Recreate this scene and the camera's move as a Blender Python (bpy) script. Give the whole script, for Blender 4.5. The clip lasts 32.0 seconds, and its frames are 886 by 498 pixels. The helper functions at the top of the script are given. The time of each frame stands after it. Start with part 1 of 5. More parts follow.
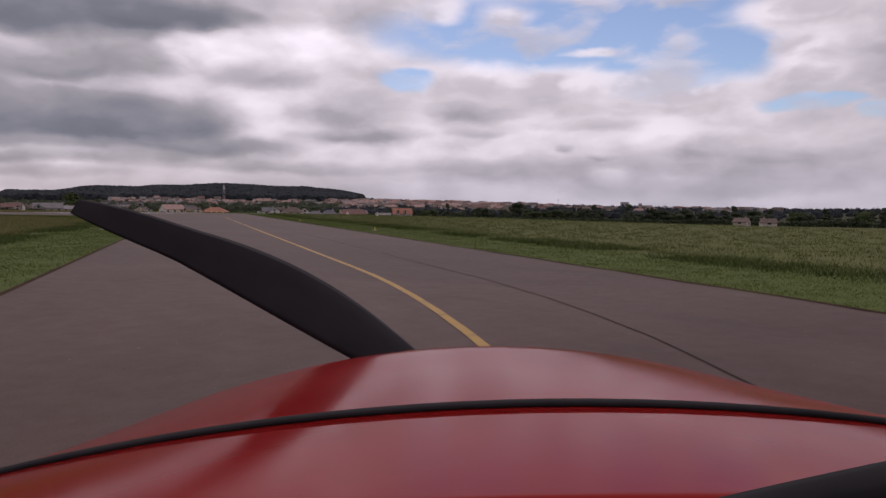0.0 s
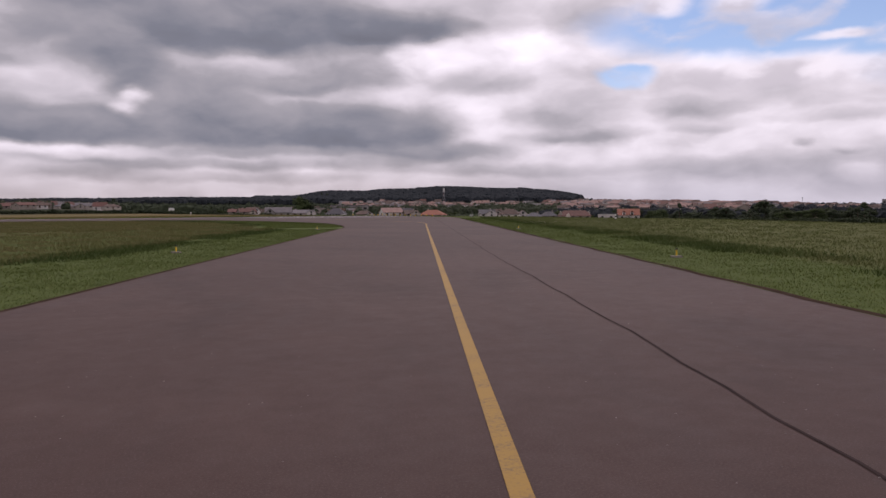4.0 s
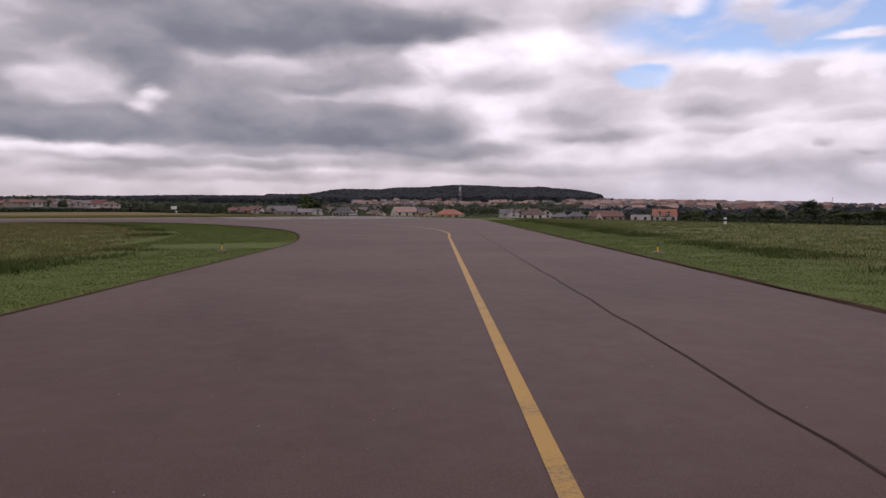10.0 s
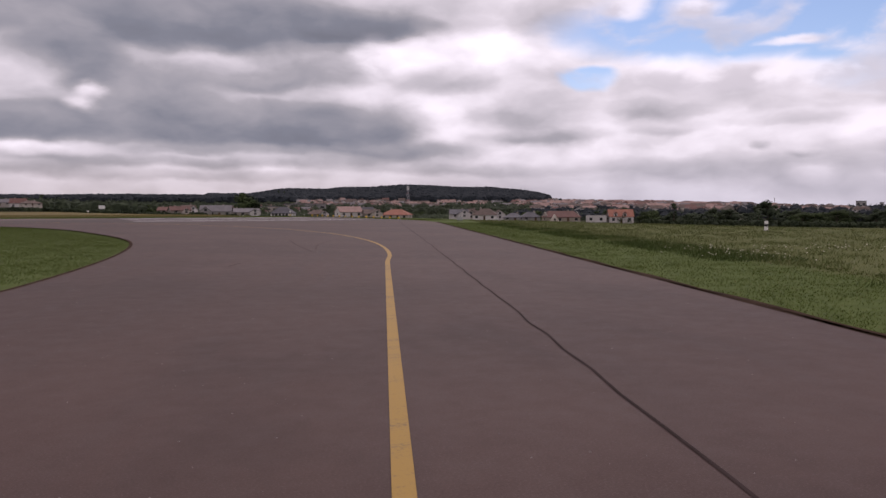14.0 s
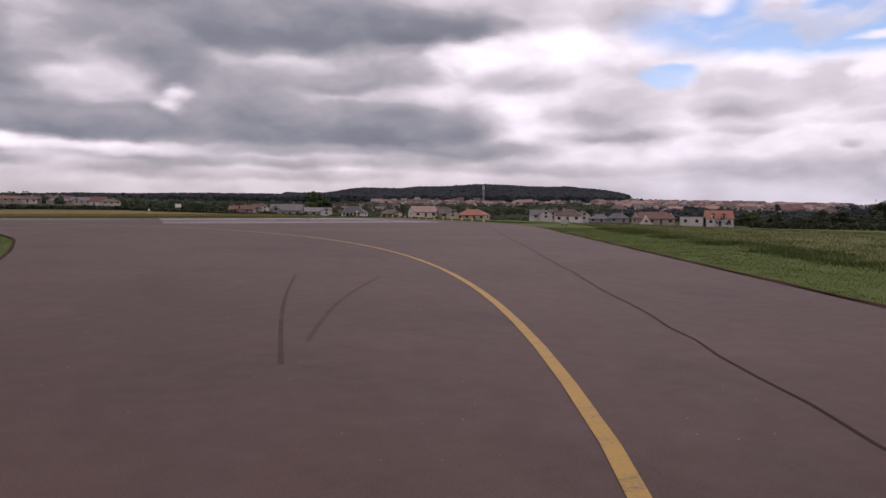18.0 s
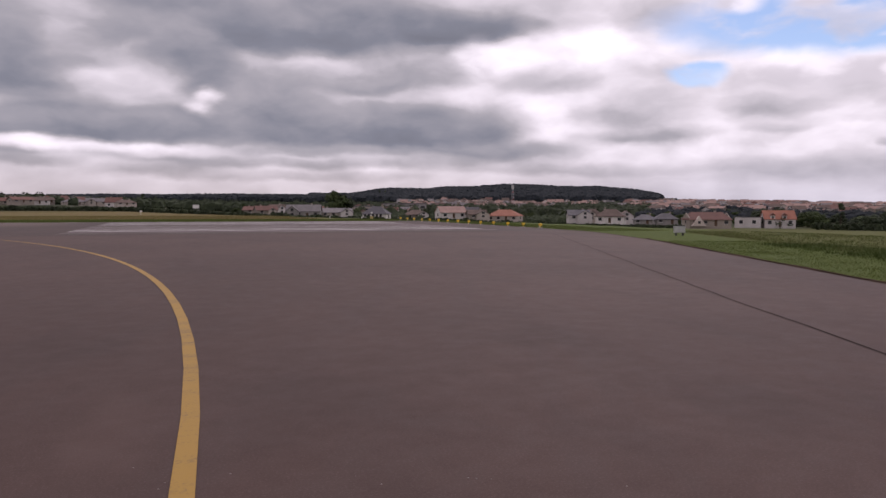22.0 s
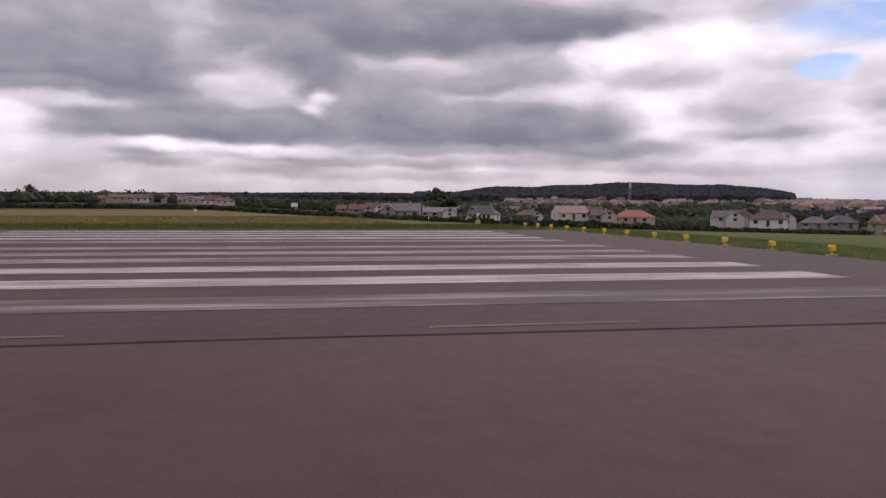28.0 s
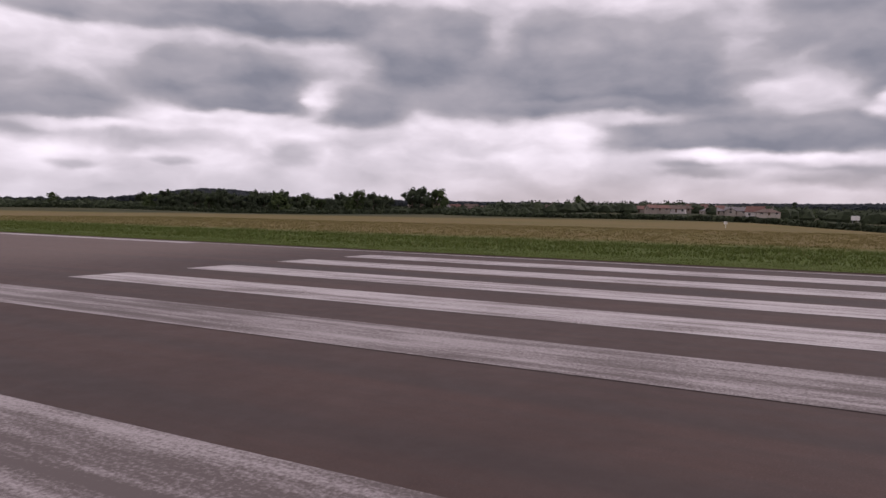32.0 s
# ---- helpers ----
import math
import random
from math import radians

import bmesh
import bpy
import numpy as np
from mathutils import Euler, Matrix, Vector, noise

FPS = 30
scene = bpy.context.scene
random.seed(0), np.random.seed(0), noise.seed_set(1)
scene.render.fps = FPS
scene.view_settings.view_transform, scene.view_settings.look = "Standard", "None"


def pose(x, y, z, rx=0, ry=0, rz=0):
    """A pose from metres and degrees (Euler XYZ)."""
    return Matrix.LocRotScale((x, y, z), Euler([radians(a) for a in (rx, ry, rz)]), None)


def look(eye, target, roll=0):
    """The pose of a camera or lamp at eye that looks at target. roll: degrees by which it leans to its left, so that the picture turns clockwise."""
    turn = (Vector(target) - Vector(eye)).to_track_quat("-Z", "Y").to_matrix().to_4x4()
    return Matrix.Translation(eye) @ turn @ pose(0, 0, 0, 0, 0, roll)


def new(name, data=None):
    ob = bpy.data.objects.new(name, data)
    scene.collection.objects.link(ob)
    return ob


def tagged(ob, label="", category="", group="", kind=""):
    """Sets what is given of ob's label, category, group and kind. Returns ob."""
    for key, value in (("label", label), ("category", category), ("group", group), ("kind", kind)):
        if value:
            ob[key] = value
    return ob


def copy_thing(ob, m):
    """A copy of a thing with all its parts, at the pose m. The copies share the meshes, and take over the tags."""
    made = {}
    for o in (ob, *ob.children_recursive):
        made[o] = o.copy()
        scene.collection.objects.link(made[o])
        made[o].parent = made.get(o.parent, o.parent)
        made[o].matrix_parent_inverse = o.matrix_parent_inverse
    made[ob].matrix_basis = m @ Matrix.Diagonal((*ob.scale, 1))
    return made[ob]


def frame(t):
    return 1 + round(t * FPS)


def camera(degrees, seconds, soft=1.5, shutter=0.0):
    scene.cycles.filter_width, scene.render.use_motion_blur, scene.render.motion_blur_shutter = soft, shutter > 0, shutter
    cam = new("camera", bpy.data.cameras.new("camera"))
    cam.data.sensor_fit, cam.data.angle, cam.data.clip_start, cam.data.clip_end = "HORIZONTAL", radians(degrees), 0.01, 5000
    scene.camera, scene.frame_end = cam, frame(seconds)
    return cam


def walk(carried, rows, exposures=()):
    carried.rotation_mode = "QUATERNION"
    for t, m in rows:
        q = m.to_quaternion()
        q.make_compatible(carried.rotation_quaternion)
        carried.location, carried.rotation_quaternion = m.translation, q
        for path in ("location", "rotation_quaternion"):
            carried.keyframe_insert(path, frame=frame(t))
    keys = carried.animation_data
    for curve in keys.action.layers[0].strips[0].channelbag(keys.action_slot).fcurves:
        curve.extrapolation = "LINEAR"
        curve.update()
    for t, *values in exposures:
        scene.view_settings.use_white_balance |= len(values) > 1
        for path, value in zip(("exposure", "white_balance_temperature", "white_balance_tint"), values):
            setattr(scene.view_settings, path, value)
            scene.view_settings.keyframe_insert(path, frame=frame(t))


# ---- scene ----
# ---- camera and its way ----
EYE = 1.591
PATH = [
    (0.0, -53.56, -149.73, -40.59, -3.21, -0.25),
    (1.0, -49.43, -143.71, -36.54, -3.05, -0.08),
    (2.0, -45.96, -138.12, -31.08, -3.27, 0.22),
    (2.5, -44.40, -135.26, -29.17, -3.12, 0.67),
    (3.0, -42.96, -132.38, -27.04, -3.08, 0.16),
    (3.5, -41.63, -129.48, -24.92, -3.02, 0.57),
    (5.5, -37.24, -118.00, -23.04, -3.25, 0.05),
    (6.0, -36.19, -115.32, -23.64, -3.37, -0.15),
    (6.5, -35.12, -112.74, -24.38, -3.38, 0.18),
    (7.0, -34.06, -110.25, -24.73, -3.35, 0.26),
    (7.5, -33.04, -107.84, -24.83, -3.39, 0.42),
    (8.0, -32.06, -105.49, -24.78, -3.21, 0.29),
    (8.5, -31.18, -103.18, -24.85, -3.05, 0.49),
    (9.0, -30.29, -100.89, -24.77, -3.11, 0.23),
    (9.5, -29.29, -98.63, -23.35, -3.10, 0.31),
    (10.0, -28.27, -96.34, -22.81, -3.13, 0.17),
    (10.5, -27.29, -93.99, -23.95, -3.30, 0.19),
    (11.0, -26.29, -91.61, -25.15, -3.31, 0.20),
    (11.5, -25.26, -89.25, -25.67, -3.11, 0.21),
    (12.0, -24.22, -86.94, -26.03, -3.11, 0.31),
    (12.5, -23.22, -84.76, -26.17, -3.13, 0.27),
    (13.0, -22.22, -82.63, -26.35, -3.23, 0.04),
    (13.5, -21.22, -80.49, -26.49, -3.29, 0.18),
    (14.0, -20.22, -78.33, -26.82, -3.14, 0.07),
    (14.5, -19.24, -76.11, -25.50, -3.06, 0.14),
    (15.0, -18.31, -73.86, -22.78, -3.08, 0.00),
    (15.5, -17.43, -71.56, -21.32, -2.94, 0.11),
    (17.5, -14.24, -61.99, -21.12, -2.92, 0.24),
    (18.0, -13.36, -59.36, -21.12, -3.15, -0.20),
    (18.5, -12.44, -56.61, -21.50, -3.06, -0.22),
    (19.0, -11.47, -53.75, -21.88, -3.16, -0.10),
    (19.5, -10.46, -50.80, -21.94, -2.94, -0.06),
    (20.0, -9.43, -47.76, -21.38, -3.04, 0.16),
    (20.5, -8.37, -44.63, -20.69, -3.00, 0.17),
    (21.0, -7.29, -41.44, -20.05, -3.03, 0.10),
    (21.5, -6.20, -38.25, -19.55, -3.00, 0.17),
    (22.0, -5.12, -35.04, -19.05, -3.13, -0.05),
    (22.5, -4.06, -31.82, -18.53, -3.20, 0.05),
    (23.0, -3.16, -28.71, -17.94, -3.10, -0.08),
    (23.5, -2.29, -25.64, -17.34, -3.02, -0.13),
    (24.0, -1.44, -22.55, -16.89, -3.17, -0.13),
    (24.5, -0.61, -19.40, -16.40, -3.12, -0.44),
    (26.5, 2.50, -6.26, -14.42, -3.12, 0.19),
    (27.0, 3.19, -2.88, -12.99, -2.97, -0.07),
    (27.5, 3.79, 0.56, -12.30, -3.02, -0.23),
    (28.0, 4.33, 4.04, -10.87, -3.20, -0.30),
    (28.5, 4.70, 7.61, -8.44, -3.80, -0.41),
    (29.0, 4.94, 11.21, -5.00, -3.26, -0.50),
    (29.5, 5.09, 14.76, -1.61, -2.55, -0.69),
    (30.0, 5.05, 18.23, 2.10, -2.52, -0.44),
    (30.5, 4.79, 21.60, 6.91, -2.64, -0.96),
    (31.0, 4.26, 24.82, 13.85, -2.44, -0.59),
    (31.5, 3.49, 27.88, 21.18, -2.73, -1.73),
    (32.0, 2.65, 30.88, 29.25, -2.79, -1.03),
]
cam = camera(61.62, 32.0, soft=1.5)
walk(cam, [(t, pose(x, y, EYE, 90 + pitch, roll, yaw)) for t, x, y, yaw, pitch, roll in PATH],
     [(0.0, -0.24, 6500, 25), (1.5, -0.2, 6500, 25), (3.5, -0.1, 6500, 25), (7.0, -0.02, 6500, 25), (13.0, 0.0, 6500, 25), (20.0, 0.06, 6500, 25), (32.0, 0.06, 6500, 25)])


# ---- node helpers ----
def node(tree, kind):
    return tree.nodes.new("ShaderNode" + kind)


def join(tree, n, slots):
    for key, value in slots.items():
        if hasattr(value, "is_output"):
            tree.links.new(value, n.inputs[key])
        else:
            n.inputs[key].default_value = value
    return n


def maths(tree, op, a, b=0.0, c=0.0, clamp=False):
    n = node(tree, "Math")
    n.operation, n.use_clamp = op, clamp
    join(tree, n, {0: a, 1: b, 2: c})
    return n.outputs[0]


def vmath(tree, op, a, b=(0, 0, 0), c=(0, 0, 0), out=0):
    n = node(tree, "VectorMath")
    n.operation = op
    join(tree, n, {0: a, 1: b, 2: c})
    return n.outputs[out]


def span(tree, value, a, b, low=0.0, high=1.0, soft=True):
    n = node(tree, "MapRange")
    n.interpolation_type = "SMOOTHSTEP" if soft else "LINEAR"
    join(tree, n, {"Value": value, "From Min": a, "From Max": b, "To Min": low, "To Max": high})
    return n.outputs[0]


def blend(tree, factor, a, b, how="MIX"):
    n = node(tree, "Mix")
    n.data_type, n.blend_type = "RGBA", how
    join(tree, n, {0: factor, 6: a, 7: b})
    return n.outputs[2]


def grain(tree, where, scale, detail=4.0, rough=0.55, warp=0.0):
    n = node(tree, "TexNoise")
    join(tree, n, {"Vector": where, "Scale": scale, "Detail": detail, "Roughness": rough, "Distortion": warp})
    return n.outputs[0]


def rgb(r, g, b):
    return (r, g, b, 1.0)


# ---- sky: broken cloud over a blue gap ----
SUN_AZ, SUN_EL = 30.0, 48.0
# bearing from +y, height, half width, half height in degrees, and how grey
FAR_CLOUDS = [(60.0, 3.0, 13.0, 1.7, 0.36), (45.0, 2.9, 11.0, 1.0, 0.34), (7.0, 4.2, 8.7, 0.4, 0.40), (27.6, 3.0, 11.3, 0.5, 0.40), (5.8, 2.4, 13.1, 0.4, 0.36), (7.3, 3.4, 13.1, 0.5, 0.42),
              (21.9, 4.4, 7.2, 1.0, 0.66), (1.7, 3.4, 5.2, 0.7, 0.50), (16.4, 3.6, 5.2, 0.6, 0.40), (-3.1, 3.8, 4.8, 0.5, 0.46),
              (-10.7, 3.8, 2.4, 0.4, 0.50), (-25.9, 5.6, 4.4, 1.0, 0.46), (-51.0, 5.1, 5.2, 1.0, 0.44), (-40.4, 4.3, 1.8, 1.0, 0.42),
              (-55.7, 3.2, 1.7, 0.4, 0.40), (-49.1, 3.5, 1.4, 0.4, 0.40), (-10.1, 3.2, 3.5, 0.4, 0.46), (-2.7, 2.8, 4.8, 0.5, 0.46),
              (-35.5, 5.2, 3.5, 1.0, 0.36), (34.2, 5.5, 4.8, 0.7, 0.42), (55.2, 6.3, 9.6, 0.6, 0.22), (65.6, 3.9, 4.1, 1.0, 0.36),
              (59.2, 1.5, 10.5, 0.8, 0.34), (63.7, 2.5, 3.9, 0.6, 0.32)]
GREY_CLOUDS = [(26.7, 9.4, 4.1, 1.0, 0.40), (33.7, 7.4, 4.4, 1.4, 0.44), (35.4, 5.5, 3.9, 0.5, 0.38), (34.1, 13.7, 2.7, 1.4, 0.38),
               (43.2, 5.8, 2.6, 0.4, 0.32), (50.2, 4.4, 0.7, 0.3, 0.36), (52.9, 3.9, 1.0, 0.3, 0.36), (-1.5, 6.2, 7.4, 1.6, 0.56),
               (43.6, 7.6, 4.4, 1.0, 0.26), (52.2, 6.2, 5.7, 0.5, 0.26), (22.4, 6.6, 2.6, 1.3, 0.44), (58.4, 4.7, 4.4, 1.0, 0.42),
               (69.0, 10.3, 5.7, 3.7, 0.30), (68.7, 8.7, 4.8, 1.7, 0.34), (69.0, 4.5, 3.9, 1.0, 0.30),
               (42.5, 7.5, 3.9, 0.9, 0.30)]
DARK_CLOUDS = [(11.4, 6.5, 13.1, 2.2, 0.64), (16.4, 5.7, 7.4, 1.0, 0.70), (17.6, 10.9, 5.7, 2.0, 0.42), (4.7, 9.4, 5.4, 2.3, 0.50),
               (12.6, 9.4, 3.5, 1.0, 0.56), (7.0, 13.7, 18.7, 2.3, 0.72), (14.7, 13.5, 11.3, 1.1, 0.74), (-1.1, 10.4, 3.9, 1.3, 0.46),
               (-13.2, 9.4, 10.5, 1.8, 0.70), (-23.5, 11.4, 15.3, 3.5, 0.68), (-26.6, 8.5, 5.2, 1.9, 0.54), (-9.5, 6.9, 9.8, 1.5, 0.64),
               (6.5, 14.6, 11.3, 3.1, 0.60)]
WEST_CLOUDS = [(-58.8, 7.4, 7.0, 2.5, 0.58), (-46.3, 9.8, 8.3, 2.3, 0.62), (-43.9, 7.9, 4.8, 1.1, 0.66), (-35.5, 7.9, 4.1, 1.7, 0.62),
               (-41.4, 13.9, 14.4, 1.5, 0.66), (-54.3, 13.4, 6.5, 1.0, 0.56), (-16.1, 10.6, 10.9, 2.7, 0.60), (-19.5, 7.9, 6.5, 0.8, 0.64),
               (-6.7, 5.7, 12.2, 1.2, 0.62), (0.3, 11.0, 3.3, 3.5, 0.64), (-8.2, 12.7, 6.5, 1.7, 0.52), (-30.3, 13.0, 5.7, 1.9, 0.56)]
WHITE_CLOUDS = [(0.9, 7.4, 1.2, 0.7, 0.06), (-2.8, 8.2, 3.5, 1.0, 0.22), (-2.5, 4.1, 5.2, 0.6, 0.14), (29.3, 11.6, 7.4, 1.7, 0.00),
                (23.7, 11.6, 2.2, 1.1, 0.04), (45.2, 10.2, 9.6, 1.0, 0.05), (53.2, 2.4, 1.8, 0.8, 0.12), (56.4, 5.3, 2.0, 1.8, 0.10), (-3.5, 8.8, 3.9, 0.8, 0.24), (-19.8, 6.4, 2.2, 1.5, 0.12),
                (-21.3, 4.4, 3.9, 1.1, 0.12), (-9.9, 4.6, 3.3, 0.5, 0.10), (1.7, 8.2, 1.2, 0.6, 0.08), (-55.0, 10.2, 2.0, 1.8, 0.24),
                (-39.6, 8.3, 0.7, 0.4, 0.12), (-20.8, 6.1, 3.5, 1.0, 0.12), (-8.2, 4.1, 4.8, 0.4, 0.12), (-53.6, 5.7, 5.2, 0.4, 0.20)]
WEST_LIGHT = [(-53.2, 10.9, 2.6, 2.6, 0.26), (-38.9, 8.5, 1.5, 1.5, 0.16), (-44.7, 6.6, 4.8, 0.6, 0.20), (-55.7, 5.7, 6.5, 0.5, 0.24),
              (-24.2, 6.1, 7.8, 1.5, 0.16), (-36.4, 10.8, 2.6, 1.3, 0.34), (-25.1, 13.3, 1.7, 2.2, 0.34), (-3.4, 7.9, 5.7, 0.8, 0.34),
              (-2.7, 9.9, 2.6, 1.0, 0.40), (-4.4, 9.1, 4.8, 1.0, 0.22), (-7.4, 12.7, 2.2, 2.6, 0.34), (-16.8, 7.3, 6.5, 0.5, 0.20),
              (13.7, 10.0, 6.1, 1.0, 0.40)]
WHITE_PUFFS = [(40.5, 14.7, 2.0, 0.9), (45.5, 14.3, 2.5, 0.8), (51.7, 11.5, 2.0, 0.4), (57.2, 5.7, 2.5, 1.0),
               (66.3, 10.2, 2.6, 2.6), (49.8, 9.2, 11.8, 1.0), (21.4, 11.2, 1.7, 1.7),
               (64.5, 13.6, 3.9, 0.7), (58.4, 8.4, 3.9, 0.7)]
BLUE_GAPS = [(48.6, 12.6, 11.8, 2.4), (37.7, 9.6, 2.4, 0.9), (56.6, 10.9, 5.2, 2.6), (47.2, 13.1, 11.8, 2.4), (59.6, 10.9, 4.8, 2.2),
             (56.0, 14.0, 6.5, 2.2), (37.4, 9.6, 2.2, 0.8), (67.0, 7.2, 3.5, 0.6), (70.9, 6.4, 1.3, 0.6)]

world = bpy.data.worlds.new("sky")
scene.world = world
world.use_nodes = True
wt = world.node_tree
wt.nodes.clear()
way = node(wt, "TexCoord").outputs["Generated"]
parts_of_way = node(wt, "SeparateXYZ")
wt.links.new(way, parts_of_way.inputs[0])
wx, wy, wz = parts_of_way.outputs
bearing = maths(wt, "MULTIPLY", maths(wt, "ARCTAN2", wx, wy), 57.2958)
height = maths(wt, "MULTIPLY", maths(wt, "ARCSINE", wz), 57.2958)
flat = node(wt, "CombineXYZ")
join(wt, flat, {0: bearing, 1: height, 2: 0.0})
# ragged edges: the sky's coordinates are stirred by two sizes of noise
stir = node(wt, "TexNoise")
join(wt, stir, {"Vector": vmath(wt, "MULTIPLY", flat.outputs[0], (0.20, 0.36, 0.0)), "Scale": 1.0, "Detail": 7.0, "Roughness": 0.5})
stirred = vmath(wt, "MULTIPLY_ADD", vmath(wt, "SUBTRACT", stir.outputs[1], (0.5, 0.5, 0.5)), (3.2, 1.7, 0.0), flat.outputs[0])
puffs = vmath(wt, "MULTIPLY", stirred, (0.20, 0.42, 0.0))
billow = grain(wt, puffs, 1.0, 4.0, 0.45)
tops = grain(wt, vmath(wt, "ADD", puffs, (0.05, 0.24, 0.0)), 1.0, 4.0, 0.45)
drift = grain(wt, vmath(wt, "MULTIPLY", flat.outputs[0], (0.05, 0.16, 0.0)), 1.0, 3.0, 0.5)
rim = maths(wt, "SUBTRACT", billow, tops)


def oval(tree, where, az, el, wide, tall):
    """Where a point of the sky lies in one cloud: 0 in its middle, 1 at its edge."""
    return vmath(tree, "MULTIPLY_ADD", where, (1 / wide, 1 / tall, 0.0), (-az / wide, -el / tall, 0.0))


def lay(tree, under, clouds, where, inner, outer, cover, belly):
    """Lays clouds over the greyness so far, each darker towards its flat base."""
    for az, el, wide, tall, tone in clouds:
        d = oval(tree, where, az, el, wide, tall)
        mask = span(tree, vmath(tree, "LENGTH", d, out=1), outer, inner, 0.0, cover)
        own = maths(tree, "ADD", vmath(tree, "DOT_PRODUCT", d, (0.0, -belly, 0.0), out=1), tone)
        n = node(tree, "Mix")
        n.data_type = "FLOAT"
        join(tree, n, {0: mask, 2: under, 3: own})
        under = n.outputs[0]
    return under


shade = maths(wt, "ADD", 0.22, maths(wt, "MULTIPLY", maths(wt, "SUBTRACT", drift, 0.5), 0.45))
shade = lay(wt, shade, FAR_CLOUDS, stirred, 0.3, 1.4, 0.85, 0.06)
shade = lay(wt, shade, GREY_CLOUDS, stirred, 0.25, 1.4, 0.9, 0.10)
shade = lay(wt, shade, DARK_CLOUDS + WEST_CLOUDS, stirred, 0.55, 1.3, 0.92, 0.13)
shade = lay(wt, shade, WHITE_CLOUDS + WEST_LIGHT, stirred, 0.2, 1.35, 0.78, 0.06)
shade = maths(wt, "ADD", shade, maths(wt, "MULTIPLY", maths(wt, "SUBTRACT", billow, 0.5), 0.42))
shade = maths(wt, "SUBTRACT", shade, maths(wt, "MULTIPLY", rim, 0.50), clamp=True)
tone = node(wt, "ValToRGB")
wt.links.new(shade, tone.inputs[0])
tone.color_ramp.elements[0].position, tone.color_ramp.elements[0].color = 0.0, rgb(11.2, 11.1, 11.5)
tone.color_ramp.elements[1].position, tone.color_ramp.elements[1].color = 1.0, rgb(1.44, 1.58, 1.82)
for at, colour in ((0.25, rgb(6.9, 6.8, 7.05)), (0.46, rgb(3.95, 4.0, 4.2)), (0.70, rgb(2.16, 2.38, 2.74))):
    tone.color_ramp.elements.new(at).color = colour
low_air = blend(wt, span(wt, bearing, 18.0, 44.0), blend(wt, span(wt, bearing, -44.0, -18.0), rgb(4.6, 4.6, 4.8), rgb(3.7, 3.2, 3.0)), rgb(4.0, 4.1, 4.7))
clouds = blend(wt, span(wt, height, 4.6, 0.6, 0.0, 0.5), tone.outputs[0], low_air)
clouds = blend(wt, span(wt, height, 18.0, 40.0, 0.0, 0.8), clouds, rgb(6.0, 5.8, 6.0))
nishita = node(wt, "TexSky")
nishita.sky_type, nishita.sun_disc = "NISHITA", False
nishita.sun_elevation, nishita.sun_rotation = radians(SUN_EL), radians(SUN_AZ)
nishita.altitude, nishita.air_density, nishita.dust_density, nishita.ozone_density = 200.0, 1.0, 0.3, 2.5
gap = 0.0
for az, el, wide, tall in BLUE_GAPS:
    gap = maths(wt, "MAXIMUM", gap, span(wt, vmath(wt, "LENGTH", oval(wt, stirred, az, el, wide, tall), out=1), 1.25, 0.7))
gap = maths(wt, "MULTIPLY", gap, span(wt, billow, 0.66, 0.46, 0.35, 1.0))
air = blend(wt, gap, clouds, nishita.outputs[0])
# bright puffs that stand before the blue
heaped = 0.0
for az, el, wide, tall in WHITE_PUFFS:
    heaped = maths(wt, "MAXIMUM", heaped, span(wt, vmath(wt, "LENGTH", oval(wt, stirred, az, el, wide, tall), out=1), 1.3, 0.35))
white = blend(wt, span(wt, billow, 0.4, 0.6), rgb(9.6, 9.5, 9.8), rgb(6.4, 6.3, 6.6))
air = blend(wt, maths(wt, "MULTIPLY", heaped, 0.85), air, white)
back = node(wt, "Background")
join(wt, back, {"Color": air, "Strength": 0.1})
wt.links.new(back.outputs[0], node(wt, "OutputWorld").inputs[0])

sun = new("sun", bpy.data.lights.new("sun", "SUN"))
sun.data.energy, sun.data.angle, sun.data.color = 0.9, radians(14), (1.0, 0.95, 0.9)
sun.matrix_world = look((0, 0, 0), (-math.sin(radians(SUN_AZ)) * math.cos(radians(SUN_EL)), -math.cos(radians(SUN_AZ)) * math.cos(radians(SUN_EL)), -math.sin(radians(SUN_EL))))


# ---- materials ----
def surface(name, build, rough=0.8, metal=0.0, bump=None, gloss=0.5):
    """A material whose colour (and roughness, if build gives one) comes from build(tree, where)."""
    m = bpy.data.materials.new(name)
    m.use_nodes = True
    t = m.node_tree
    b = t.nodes["Principled BSDF"]
    where = node(t, "TexCoord").outputs["Object"]
    got = build(t, where)
    colour, r = got if isinstance(got, tuple) and len(got) == 2 else (got, rough)
    join(t, b, {"Base Color": colour, "Roughness": r, "Metallic": metal, "Specular IOR Level": gloss})
    if bump:
        n = node(t, "Bump")
        join(t, n, {"Strength": bump[1], "Distance": bump[2], "Height": grain(t, where, bump[0], 5.0)})
        t.links.new(n.outputs[0], b.inputs["Normal"])
    return m


